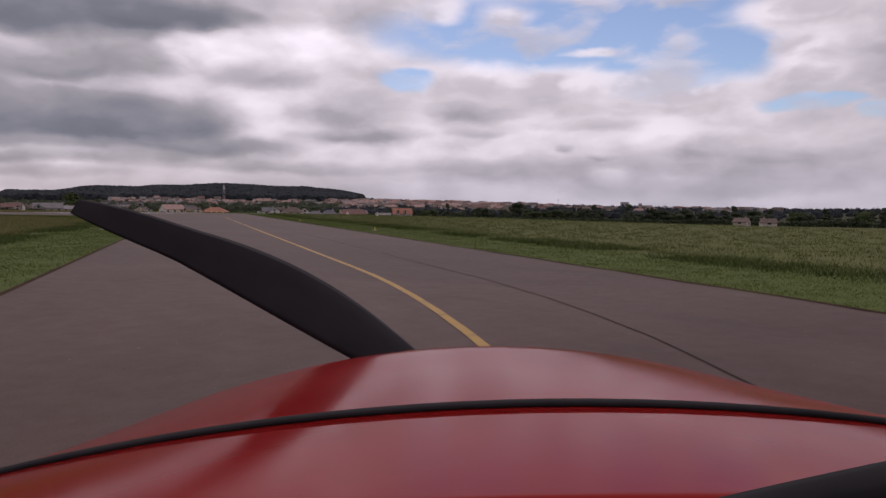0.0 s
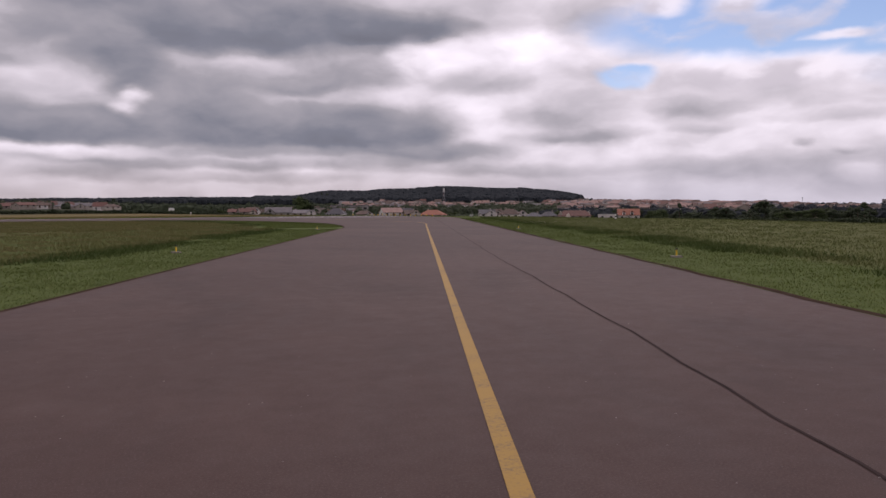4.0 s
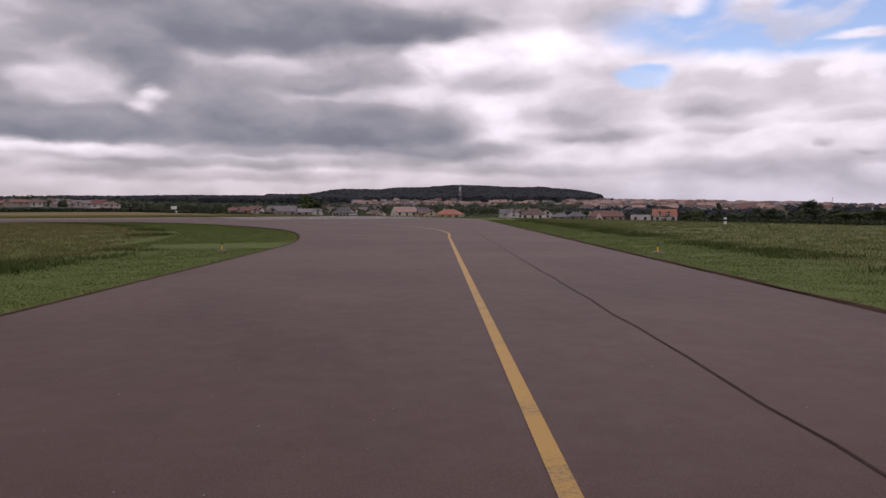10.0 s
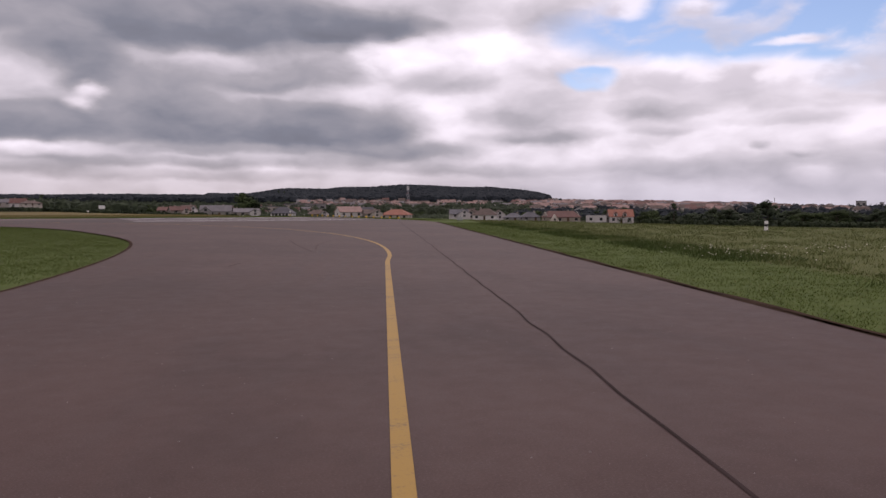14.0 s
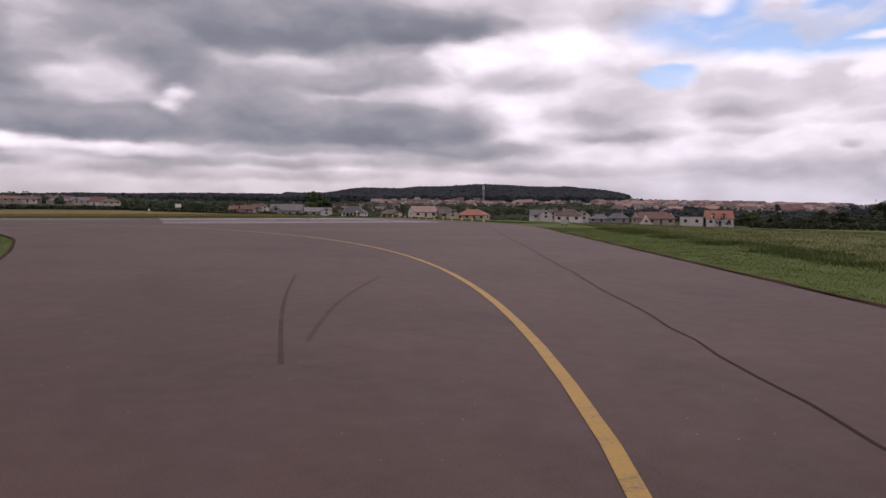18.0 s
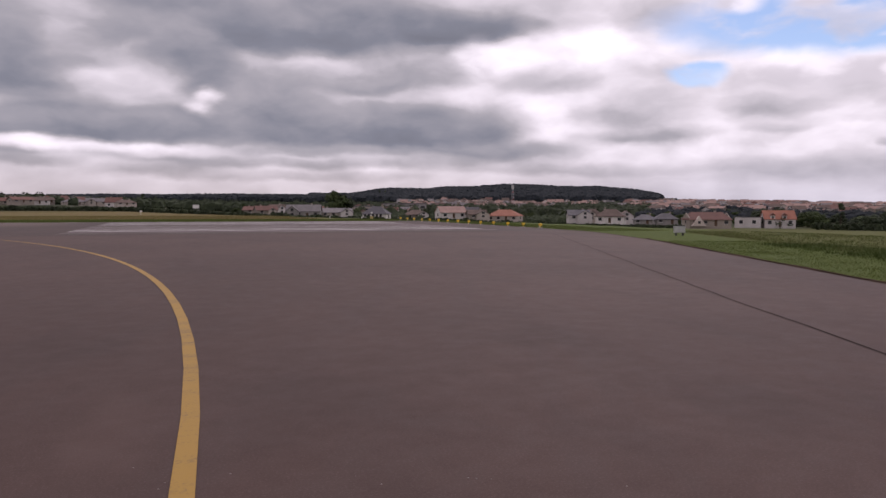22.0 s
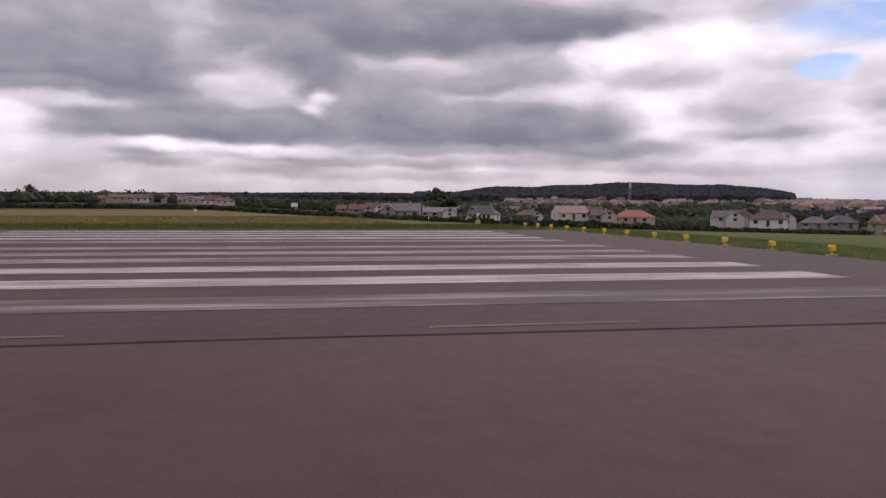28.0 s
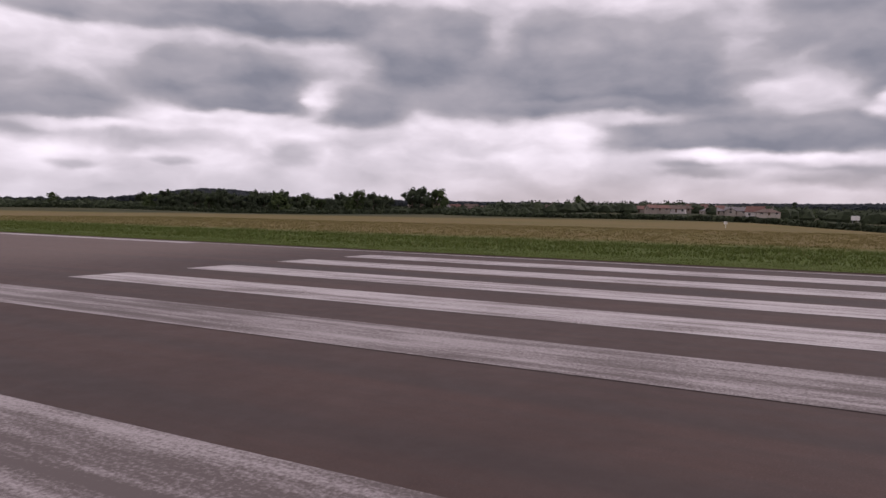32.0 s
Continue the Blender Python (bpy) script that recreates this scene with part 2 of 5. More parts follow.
def speckled(name, a, b, fine=8.0, coarse=0.6, rough=0.8, metal=0.0, bump=None, gloss=0.4):
    """Two tones mixed by coarse stains and fine grain, a little different on each object."""
    def build(t, where):
        f = maths(t, "ADD", maths(t, "MULTIPLY", grain(t, where, coarse, 5.0), 0.65), maths(t, "MULTIPLY", grain(t, where, fine, 3.0), 0.35))
        c = blend(t, span(t, f, 0.35, 0.65), rgb(*a), rgb(*b))
        v = node(t, "ObjectInfo").outputs["Random"]
        h = node(t, "HueSaturation")
        join(t, h, {"Color": c, "Value": span(t, v, 0.0, 1.0, 0.85, 1.15, False)})
        return h.outputs[0]
    return surface(name, build, rough, metal, bump, gloss)


def place(t):
    return node(t, "NewGeometry").outputs["Position"]


def asphalt_look(t, where):
    p = place(t)
    big = grain(t, p, 0.09, 6.0, 0.6)
    across = node(t, "CombineXYZ")
    join(t, across, {0: vmath(t, "DOT_PRODUCT", p, (0.9255, -0.3786, 0.0), out=1), 1: vmath(t, "DOT_PRODUCT", p, (0.013, 0.031, 0.0), out=1)})
    laid = grain(t, across.outputs[0], 1.3, 5.0, 0.6)
    blot = grain(t, p, 2.6, 7.0, 0.75)
    chips = grain(t, p, 55.0, 3.0, 0.8)
    c = blend(t, span(t, big, 0.35, 0.65), rgb(0.062, 0.034, 0.028), rgb(0.081, 0.046, 0.038))
    c = blend(t, span(t, laid, 0.42, 0.72, 0.0, 0.22), c, rgb(0.056, 0.039, 0.037))
    c = blend(t, span(t, blot, 0.48, 0.72, 0.0, 0.16), c, rgb(0.058, 0.040, 0.037))
    c = blend(t, span(t, chips, 0.50, 0.72, 0.0, 0.6), c, rgb(0.125, 0.086, 0.076))
    c = blend(t, span(t, chips, 0.46, 0.28, 0.0, 0.6), c, rgb(0.035, 0.026, 0.025))
    # patches laid and worn at different times
    worn = grain(t, vmath(t, "MULTIPLY", p, (0.5, 0.22, 0.0)), 1.0, 4.0, 0.55)
    c = blend(t, span(t, worn, 0.50, 0.68, 0.0, 0.34), c, rgb(0.040, 0.023, 0.020))
    c = blend(t, span(t, worn, 0.42, 0.28, 0.0, 0.30), c, rgb(0.110, 0.068, 0.058))
    # rubbed and oily streaks along the runway
    streak = grain(t, vmath(t, "MULTIPLY", p, (0.02, 0.9, 0.0)), 1.0, 5.0, 0.65)
    yy = node(t, "SeparateXYZ")
    t.links.new(p, yy.inputs[0])
    on = maths(t, "MULTIPLY", span(t, yy.outputs[1], 11.0, 15.0), span(t, streak, 0.40, 0.60, 0.12, 0.72))
    c = blend(t, on, c, rgb(0.045, 0.034, 0.032))
    c = blend(t, maths(t, "MULTIPLY", span(t, yy.outputs[0], -13.0, -22.0), span(t, yy.outputs[1], 30.0, 48.0, 0.0, 0.6)), c, rgb(0.16, 0.115, 0.10))
    return c, span(t, blot, 0.3, 0.7, 0.70, 0.80)


asphalt = surface("asphalt", asphalt_look, bump=(70.0, 0.25, 0.004), gloss=0.21)


def paint_look(base, under, worn, patchy=0.0):
    def build(t, where):
        p = place(t)
        streak = grain(t, vmath(t, "MULTIPLY", p, (0.25, 3.2, 0.0)), 1.0, 6.0, 0.65)
        chips = grain(t, p, 30.0, 3.0, 0.75)
        f = maths(t, "ADD", maths(t, "MULTIPLY", streak, 0.55), maths(t, "MULTIPLY", chips, 0.45))
        f = maths(t, "ADD", f, maths(t, "MULTIPLY", maths(t, "SUBTRACT", grain(t, p, 0.35, 4.0), 0.5), 0.22))
        scrub = grain(t, vmath(t, "MULTIPLY", p, (0.10, 1.5, 0.0)), 1.0, 5.0, 0.6)
        f = maths(t, "ADD", f, maths(t, "MULTIPLY", maths(t, "SUBTRACT", scrub, 0.5), patchy))
        return blend(t, span(t, f, worn - 0.10, worn + 0.12), rgb(*under), rgb(*base))
    return build


white_paint = surface("white_paint", paint_look((0.46, 0.42, 0.42), (0.115, 0.088, 0.083), 0.465, 0.15), 0.8)
scuffed_paint = surface("scuffed_paint", paint_look((0.34, 0.30, 0.30), (0.095, 0.073, 0.069), 0.515, 0.55), 0.8)
faded_paint = surface("faded_paint", paint_look((0.27, 0.235, 0.23), (0.075, 0.057, 0.053), 0.555, 0.8), 0.85)
yellow_paint = surface("yellow_paint", paint_look((0.34, 0.195, 0.028), (0.12, 0.082, 0.046), 0.40), 0.75)
tar = speckled("tar", (0.027, 0.017, 0.015), (0.050, 0.033, 0.030), 20.0, 1.0, 0.95, gloss=0.1)


def grass_ground(t, where):
    p = place(t)
    s = node(t, "SeparateXYZ")
    t.links.new(p, s.inputs[0])
    big = grain(t, p, 0.03, 5.0)
    patch = grain(t, p, 0.25, 4.0)
    tuft = grain(t, p, 2.2, 6.0, 0.7)
    c = blend(t, span(t, tuft, 0.35, 0.65), rgb(0.080, 0.088, 0.024), rgb(0.108, 0.115, 0.038))
    c = blend(t, span(t, patch, 0.5, 0.7, 0.0, 0.5), c, rgb(0.105, 0.095, 0.034))
    # the mown strips along the pavements are greener than the meadow
    across = vmath(t, "DOT_PRODUCT", p, (0.9255, -0.3786, 0.0), out=1)
    ragged = maths(t, "ADD", across, maths(t, "MULTIPLY", maths(t, "SUBTRACT", tuft, 0.5), 1.6))
    mown = maths(t, "MULTIPLY", span(t, ragged, -2.0, -0.8), span(t, ragged, 23.0, 21.6))
    round_turn = vmath(t, "DISTANCE", p, (-77.9, -27.6, 0.0), out=1)
    mown = maths(t, "MAXIMUM", mown, maths(t, "MULTIPLY", span(t, round_turn, 50.0, 52.0), span(t, across, 6.0, 4.0)))
    mown = maths(t, "MAXIMUM", mown, maths(t, "MULTIPLY", span(t, s.outputs[1], 8.0, 12.0), span(t, s.outputs[0], 40.0, 32.0)))
    c = blend(t, mown, c, blend(t, span(t, tuft, 0.35, 0.65), rgb(0.062, 0.086, 0.018), rgb(0.084, 0.110, 0.027)))
    stir = maths(t, "ADD", s.outputs[1], maths(t, "MULTIPLY", maths(t, "SUBTRACT", patch, 0.5), 9.0))
    dry = maths(t, "MULTIPLY", span(t, stir, 72.0, 84.0), maths(t, "MULTIPLY", span(t, s.outputs[0], 26.0, 6.0), span(t, big, 0.3, 0.6, 0.6, 1.0)))
    c = blend(t, dry, c, blend(t, span(t, tuft, 0.35, 0.7), rgb(0.13, 0.095, 0.038), rgb(0.20, 0.150, 0.065)))
    far = span(t, vmath(t, "LENGTH", p, out=1), 215.0, 330.0)
    return blend(t, far, c, blend(t, span(t, big, 0.4, 0.6), rgb(0.026, 0.034, 0.016), rgb(0.060, 0.060, 0.028)))


ground_grass = surface("ground_grass", grass_ground, 0.95, bump=(3.0, 0.6, 0.06), gloss=0.1)


# ---- mesh helpers ----
def part(name, bm, material, parent=None, label="", m=None):
    """Links a bmesh as one mesh object, under a thing or a part if one is given."""
    mesh = bpy.data.meshes.new(name)
    bm.to_mesh(mesh)
    bm.free()
    for mat in (material if isinstance(material, (list, tuple)) else [material]):
        mesh.materials.append(mat)
    ob = new(name, mesh)
    if parent is not None:
        ob.parent = parent
    if m is not None:
        ob.matrix_basis = m
    if label:
        tagged(ob, label)
    return ob


def raw(name, verts, faces, material, parent=None, label="", smooth=False, slots=None):
    mesh = bpy.data.meshes.new(name)
    mesh.from_pydata(verts, [], faces)
    for mat in (material if isinstance(material, (list, tuple)) else [material]):
        mesh.materials.append(mat)
    if slots is not None:
        mesh.polygons.foreach_set("material_index", slots)
    if smooth:
        mesh.polygons.foreach_set("use_smooth", [True] * len(mesh.polygons))
    ob = new(name, mesh)
    if parent is not None:
        ob.parent = parent
    if label:
        tagged(ob, label)
    return ob


def box(bm, x0, x1, y0, y1, z0, z1, bevel=0.0):
    vs = [bm.verts.new(v) for v in ((x0, y0, z0), (x1, y0, z0), (x1, y1, z0), (x0, y1, z0), (x0, y0, z1), (x1, y0, z1), (x1, y1, z1), (x0, y1, z1))]
    fs = [bm.faces.new([vs[i] for i in q]) for q in ((3, 2, 1, 0), (4, 5, 6, 7), (0, 1, 5, 4), (1, 2, 6, 5), (2, 3, 7, 6), (3, 0, 4, 7))]
    if bevel:
        bmesh.ops.bevel(bm, geom=list({e for f in fs for e in f.edges}), offset=bevel, segments=1, affect="EDGES")
    return bm


def tube(bm, x, y, z0, z1, r0, r1=None, sides=10):
    r1 = r0 if r1 is None else r1
    bmesh.ops.create_cone(bm, cap_ends=True, segments=sides, radius1=r0, radius2=r1, depth=z1 - z0,
                          matrix=Matrix.Translation((x, y, (z0 + z1) / 2)))
    return bm


def smooth_step(v, a, b):
    k = min(1.0, max(0.0, (v - a) / (b - a)))
    return k * k * (3 - 2 * k)


# ---- the plan ----
# the taxiway runs along U; C counts metres across it, to the right
U, C = Vector((0.3786, 0.9255, 0)), Vector((0.9255, -0.3786, 0))
TAXI_LEFT, TAXI_RIGHT, TAXI_SEAM, TAXI_LINE = 3.77, 17.06, 12.98, 11.05
ARC = (-77.9, -27.6)             # centre of the turn onto the runway
ARC_LINE = 72.8                  # radius of the painted line
RUNWAY_NEAR, RUNWAY_FAR, RUNWAY_END = 11.5, 56.2, 22.6


def taxi(c, s, z=0.0):
    v = C * c + U * s
    return (v.x, v.y, z)


def crest(x, y):
    """Metres beyond the line where the airfield begins to fall away."""
    line = 33.0 - 0.26 * max(0.0, y - 40) + 0.3 * min(0.0, y + 50)
    return x - line


# the skyline behind the town: bearing, and degrees above the level woods
SKYLINE = ((-180, -0.3), (-62, -0.55), (-52, -0.55), (-49.5, -0.1), (-47.5, 0.30), (-46, 0.44), (-44, 0.40), (-41.5, 0.1), (-38, -0.2), (-14, -0.17), (-4, 0.0), (4, 0.06), (12.2, 0.06), (13.3, 0.24), (14.2, 0.42), (15.2, 0.46), (18.3, 0.44), (19.4, 0.60),
           (22, 0.62), (23.8, 0.76), (24.8, 0.80), (26.4, 0.74), (28.9, 0.60), (31.5, 0.62), (32.4, 0.52), (34.0, 0.38), (35.2, 0.20),
           (36.2, 0.03), (39, -0.06), (43, -0.22), (52, -0.15), (60, 0.0), (180, 0))


def skyline(az):
    for (a0, h0), (a1, h1) in zip(SKYLINE, SKYLINE[1:]):
        if az <= a1:
            return h0 + (h1 - h0) * (az - a0) / (a1 - a0)
    return 0.0


def land(x, y):
    """The height of the ground."""
    r, az = math.hypot(x, y), math.degrees(math.atan2(x, y))
    z = -6.8 * (1 - math.exp(-max(0.0, crest(x, y)) / 110.0))
    front = smooth_step(az, -75, -45) * (1 - smooth_step(az, 30, 66))
    hill = 0.26 * front + skyline(az)
    up = 0.40 * front - 0.25 * smooth_step(az, 45, 75)
    k = smooth_step(r, 230, 1050)
    z = z * (1 - k) + k * (1.5 + r * math.tan(radians(up))) + smooth_step(r, 880, 1230) * r * math.tan(radians(hill))
    z += 3.0 * math.exp(-((az + 8) / 13) ** 2 - ((r - 500) / 170) ** 2)
    if r > 1700:
        z -= (r - 1700) * 0.02 * front
    return z + (noise.noise((x * 0.01, y * 0.01, 0)) * 1.2 if r > 330 else 0.0)


def ground_sheet():
    verts, faces = [], []
    azs = [i * 0.75 for i in range(480)]
    rings = [6 * 1.13 ** i for i in range(54)]
    verts.append((0, 0, -0.05))
    for r in rings:
        for a in azs:
            x, y = r * math.sin(radians(a)), r * math.cos(radians(a))
            verts.append((x, y, land(x, y) - 0.05))
    n = len(azs)
    for j in range(n):
        faces.append((0, 1 + (j + 1) % n, 1 + j))
    for i in range(len(rings) - 1):
        for j in range(n):
            a, b = 1 + i * n + j, 1 + i * n + (j + 1) % n
            faces.append((a, b, b + n, a + n))
    return tagged(raw("ground", verts, faces, ground_grass, smooth=True), "grassy airfield that falls away to a town and wooded hills", "ground", kind="structure")


ground_sheet()


def sheet(name, outline, material, z, parent=None):
    bm = bmesh.new()
    f = bm.faces.new([bm.verts.new((x, y, z)) for x, y, *_ in outline])
    f.normal_update()
    if f.normal.z < 0:
        f.normal_flip()
    bmesh.ops.triangulate(bm, faces=[f])
    return part(name, bm, material, parent)


def arc_points(r, a0, a1, n):
    """Points on the turn, by heading: 90 is along +y, 180 along -x."""
    out = []
    for i in range(n + 1):
        h = radians(a0 + (a1 - a0) * i / n)
        out.append((ARC[0] + r * math.sin(h), ARC[1] - r * math.cos(h)))
    return out


LEFT_EDGE = []
# the grass corner inside the turn, from the runway's edge round to the taxiway's
CORNER = [(-75, 11.5), (-45, 10.6), (-31, 6.2), (-24.2, -4), (-20.5, -15), (-18.8, -25), (-17.85, -33), (-17.55, -39), (-18.0, -45.5), (-19.2, -53), (-21.2, -61.2), (-23.3, -67)]


def corner_x(y):
    """Where the grass corner's edge lies at y, smoothly between its points."""
    pts = CORNER
    for k in range(len(pts) - 1):
        (x0, y0), (x1, y1) = pts[k], pts[k + 1]
        if y1 <= y <= y0:
            u = (y0 - y) / (y0 - y1)
            xa, ya = pts[max(0, k - 1)]
            xb, yb = pts[min(len(pts) - 1, k + 2)]
            m0 = (x1 - xa) / (y1 - ya) * (y1 - y0)
            m1 = (xb - x0) / (yb - y0) * (y1 - y0)
            return (2 * u ** 3 - 3 * u * u + 1) * x0 + (u ** 3 - 2 * u * u + u) * m0 + (3 * u * u - 2 * u ** 3) * x1 + (u ** 3 - u * u) * m1
    return pts[-1][0] if y < pts[-1][1] else -80.0


def pavements():
    edge = [taxi(TAXI_RIGHT, s) for s in range(-242, 8, 6)]
    edge += [(20.3, 6.5), (21.2, 10.0), (21.7, 15.0), (22.2, 22.0), (RUNWAY_END + 0.4, 45.0), (RUNWAY_END + 0.5, RUNWAY_FAR)]
    edge += [(x, RUNWAY_FAR) for x in (-50, -200, -600, -1500)] + [(-1500, RUNWAY_NEAR), (-300, RUNWAY_NEAR)]
    edge += [(corner_x(y), y) for y in (11.45 - 0.8 * i for i in range(92))] + [taxi(TAXI_LEFT, -68)]
    edge += [taxi(TAXI_LEFT, s) for s in range(-74, -242, -6)]
    LEFT_EDGE.extend((x, y) for x, y, *_ in edge[-150:])
    rng = random.Random(4)
    edge = [(x + rng.uniform(-0.05, 0.05), y + rng.uniform(-0.05, 0.05)) for x, y, *_ in edge]
    ob = sheet("pavement", edge, asphalt, 0.0)
    tagged(ob, "worn brown-grey asphalt of the taxiway and runway", "pavement", kind="structure")
    return ob


pavement = pavements()


def band(name, points, width, material, z, parent, label=""):
    """A painted line of one width along points."""
    verts, faces = [], []
    for i, (x, y, *_) in enumerate(points):
        a, b = points[max(0, i - 1)], points[min(len(points) - 1, i + 1)]
        d = Vector((b[0] - a[0], b[1] - a[1])).normalized()
        verts += [(x - d.y * width / 2, y + d.x * width / 2, z), (x + d.y * width / 2, y - d.x * width / 2, z)]
        if i:
            k = 2 * i
            faces.append((k - 2, k - 1, k + 1, k))
    return raw(name, verts, faces, material, parent, label)


def markings():
    line = [taxi(TAXI_LINE - max(0.0, -140 - s) ** 2 / 150.0, s) for s in range(-180, -56, 2)]
    line += arc_points(ARC_LINE, 67.75, 152, 60)
    line += [(-60, 40.6), (-75, 42.0), (-160, 42.0)]
    band("centre_line", line, 0.14, yellow_paint, 0.006, pavement, "worn yellow taxi line that curves onto the runway")
    seam = []
    rng = random.Random(9)
    for i in range(-170, 14):
        bend = 0.2 * smooth_step(-i, 106, 122) - 0.13 * smooth_step(i, -40, -15) - max(0.0, -143 - i) ** 2 / 85.0
        seam.append(taxi(TAXI_SEAM + bend + rng.uniform(-0.035, 0.035), i * 1.0))
    band("tar_seam", seam, 0.034, tar, 0.005, pavement, "tarred crack between two strips of asphalt")
    band("tar_seam", [(x * 4.0, 13.1 + 0.05 * math.sin(x * 1.7)) for x in range(-60, 5)], 0.10, tar, 0.005, pavement)
    for x0, x1 in ((-60, -22), (-18, -9.5), (-7, 1.5), (6, 9)):
        band("edge_line", [(x0, 13.7), (x1, 13.7)], 0.13, faded_paint, 0.006, pavement)
    for y in (27.5, 34.3):
        band("edge_line", [(1.5, y), (9.0, y), (17.0, y)], 0.15, white_paint, 0.011, pavement, "less worn white edge of a threshold stripe")
    band("edge_line", [(-24, RUNWAY_FAR - 0.8), (18.5, RUNWAY_FAR - 0.8)], 0.25, white_paint, 0.006, pavement)
    band("edge_line", [(-900, RUNWAY_FAR - 1.1), (-24, RUNWAY_FAR - 1.1)], 0.9, white_paint, 0.006, pavement)
    rubber_mark = speckled("tyre_rubber_film", (0.056, 0.035, 0.030), (0.078, 0.050, 0.044), 30.0, 2.0, 0.9, gloss=0.15)
    for (x0, y0), (x1, y1), bow, wide in (((-10.3, -41.8), (-12.2, -51.8), -0.12, 0.06), ((-8.5, -42.8), (-11.7, -50.6), -0.25, 0.06),):
        pts = [(x0 + (x1 - x0) * k / 14 + bow * math.sin(k / 14 * math.pi), y0 + (y1 - y0) * k / 14) for k in range(15)]
        band("tyre_mark", pts, wide, rubber_mark, 0.004, pavement, "faint dark tyre mark on the asphalt")
    band("crack", [(-16.3 + 0.062 * k + 0.03 * math.sin(k * 2.1), -57.5 + 0.113 * k + 0.02 * math.sin(k * 3.3)) for k in range(9)], 0.05, tar, 0.005, pavement, "short open crack in the asphalt")
    for x, y, w in ((-0.97, -40.4, 0.10), (-21.4, -78.5, 0.15), (-3.2, -52.0, 0.12), (-29.6, -97.1, 0.06), (-24.96, -95.8, 0.12), (-25.07, -97.4, 0.08)):
        bm = bmesh.new()
        bm.faces.new([bm.verts.new((x + w * (1 + 0.3 * math.sin(3 * a + x)) * math.cos(a), y + 0.45 * w * (1 + 0.4 * math.sin(5 * a)) * math.sin(a), 0.005)) for a in (i * math.pi / 6 for i in range(12))])
        part("tar_spot", bm, tar, pavement)
    for k, y in enumerate((15.8, 19.3, 22.65, 26.0, 29.25, 32.8, 37.9, 41.3, 44.7, 48.2, 51.65)):
        bm = bmesh.new()
        f = [bm.verts.new(v) for v in ((-12.5 - y * 0.008, y, 0.007), (17.0, y, 0.007), (17.0, y + 1.65, 0.007), (-12.5 - y * 0.008, y + 1.65, 0.007))]
        bm.faces.new(f)
        part("threshold_stripe", bm, faded_paint if k == 0 else scuffed_paint if 2 < k < 7 else white_paint, pavement, "faded white threshold stripe" if k == 0 else "tyre-scuffed white threshold stripe" if 2 < k < 7 else "")


markings()

# ---- more materials ----
leaf_dark = speckled("leaf_dark", (0.030, 0.040, 0.024), (0.054, 0.068, 0.036), 3.0, 0.3, 0.9, gloss=0.15)
leaf_mid = speckled("leaf_mid", (0.034, 0.050, 0.019), (0.064, 0.084, 0.032), 3.0, 0.3, 0.9, gloss=0.15)
# the blue-grey of distance haze is put into this leaf colour
leaf_hazed = speckled("leaf_hazed", (0.024, 0.029, 0.034), (0.037, 0.043, 0.048), 0.2, 0.02, 0.95, gloss=0.1)
bark = speckled("bark", (0.05, 0.038, 0.028), (0.09, 0.07, 0.05), 6.0, 1.0, 0.95)
WALLS = {
    "white": speckled("white_plaster", (0.50, 0.46, 0.44), (0.60, 0.56, 0.54), 2.0, 0.25, 0.9),
    "cream": speckled("cream_plaster", (0.40, 0.345, 0.30), (0.48, 0.42, 0.37), 2.0, 0.25, 0.9),
    "tan": speckled("tan_plaster", (0.22, 0.185, 0.16), (0.29, 0.25, 0.21), 2.0, 0.25, 0.9),
    "grey": speckled("grey_plaster", (0.22, 0.205, 0.20), (0.28, 0.26, 0.25), 2.0, 0.25, 0.9),
}
ROOFS = {
    "orange": speckled("orange_tiles", (0.23, 0.090, 0.058), (0.29, 0.12, 0.080), 4.0, 0.4, 0.85),
    "rose": speckled("pale_red_tiles", (0.25, 0.155, 0.13), (0.32, 0.21, 0.18), 4.0, 0.4, 0.85),
    "red": speckled("red_tiles", (0.115, 0.055, 0.045), (0.155, 0.075, 0.06), 4.0, 0.4, 0.85),
    "brown": speckled("brown_tiles", (0.085, 0.058, 0.047), (0.125, 0.085, 0.07), 4.0, 0.4, 0.85),
    "grey": speckled("grey_tiles", (0.12, 0.108, 0.11), (0.165, 0.15, 0.155), 4.0, 0.4, 0.8),
    "slate": speckled("slate_tiles", (0.05, 0.047, 0.056), (0.08, 0.074, 0.085), 4.0, 0.4, 0.7),
}
dark_glass = speckled("dark_glass", (0.02, 0.02, 0.024), (0.035, 0.035, 0.04), 2.0, 0.5, 0.15, gloss=0.6)
brown_wood = speckled("brown_wood", (0.07, 0.04, 0.025), (0.11, 0.065, 0.04), 6.0, 1.0, 0.8)
white_trim = speckled("white_trim", (0.55, 0.53, 0.5), (0.62, 0.6, 0.57), 6.0, 1.0, 0.7)
steel = speckled("galvanised_steel", (0.30, 0.30, 0.31), (0.40, 0.40, 0.41), 8.0, 1.0, 0.45, 0.6)
red_steel = speckled("red_painted_steel", (0.35, 0.06, 0.05), (0.42, 0.09, 0.07), 8.0, 1.0, 0.5)
yellow_plastic = speckled("yellow_housing", (0.72, 0.46, 0.02), (0.80, 0.55, 0.04), 9.0, 2.0, 0.45)
black_plastic = speckled("black_plastic", (0.012, 0.012, 0.013), (0.025, 0.024, 0.024), 9.0, 2.0, 0.5)
white_plastic = speckled("white_marker", (0.66, 0.64, 0.60), (0.74, 0.72, 0.68), 9.0, 2.0, 0.5)
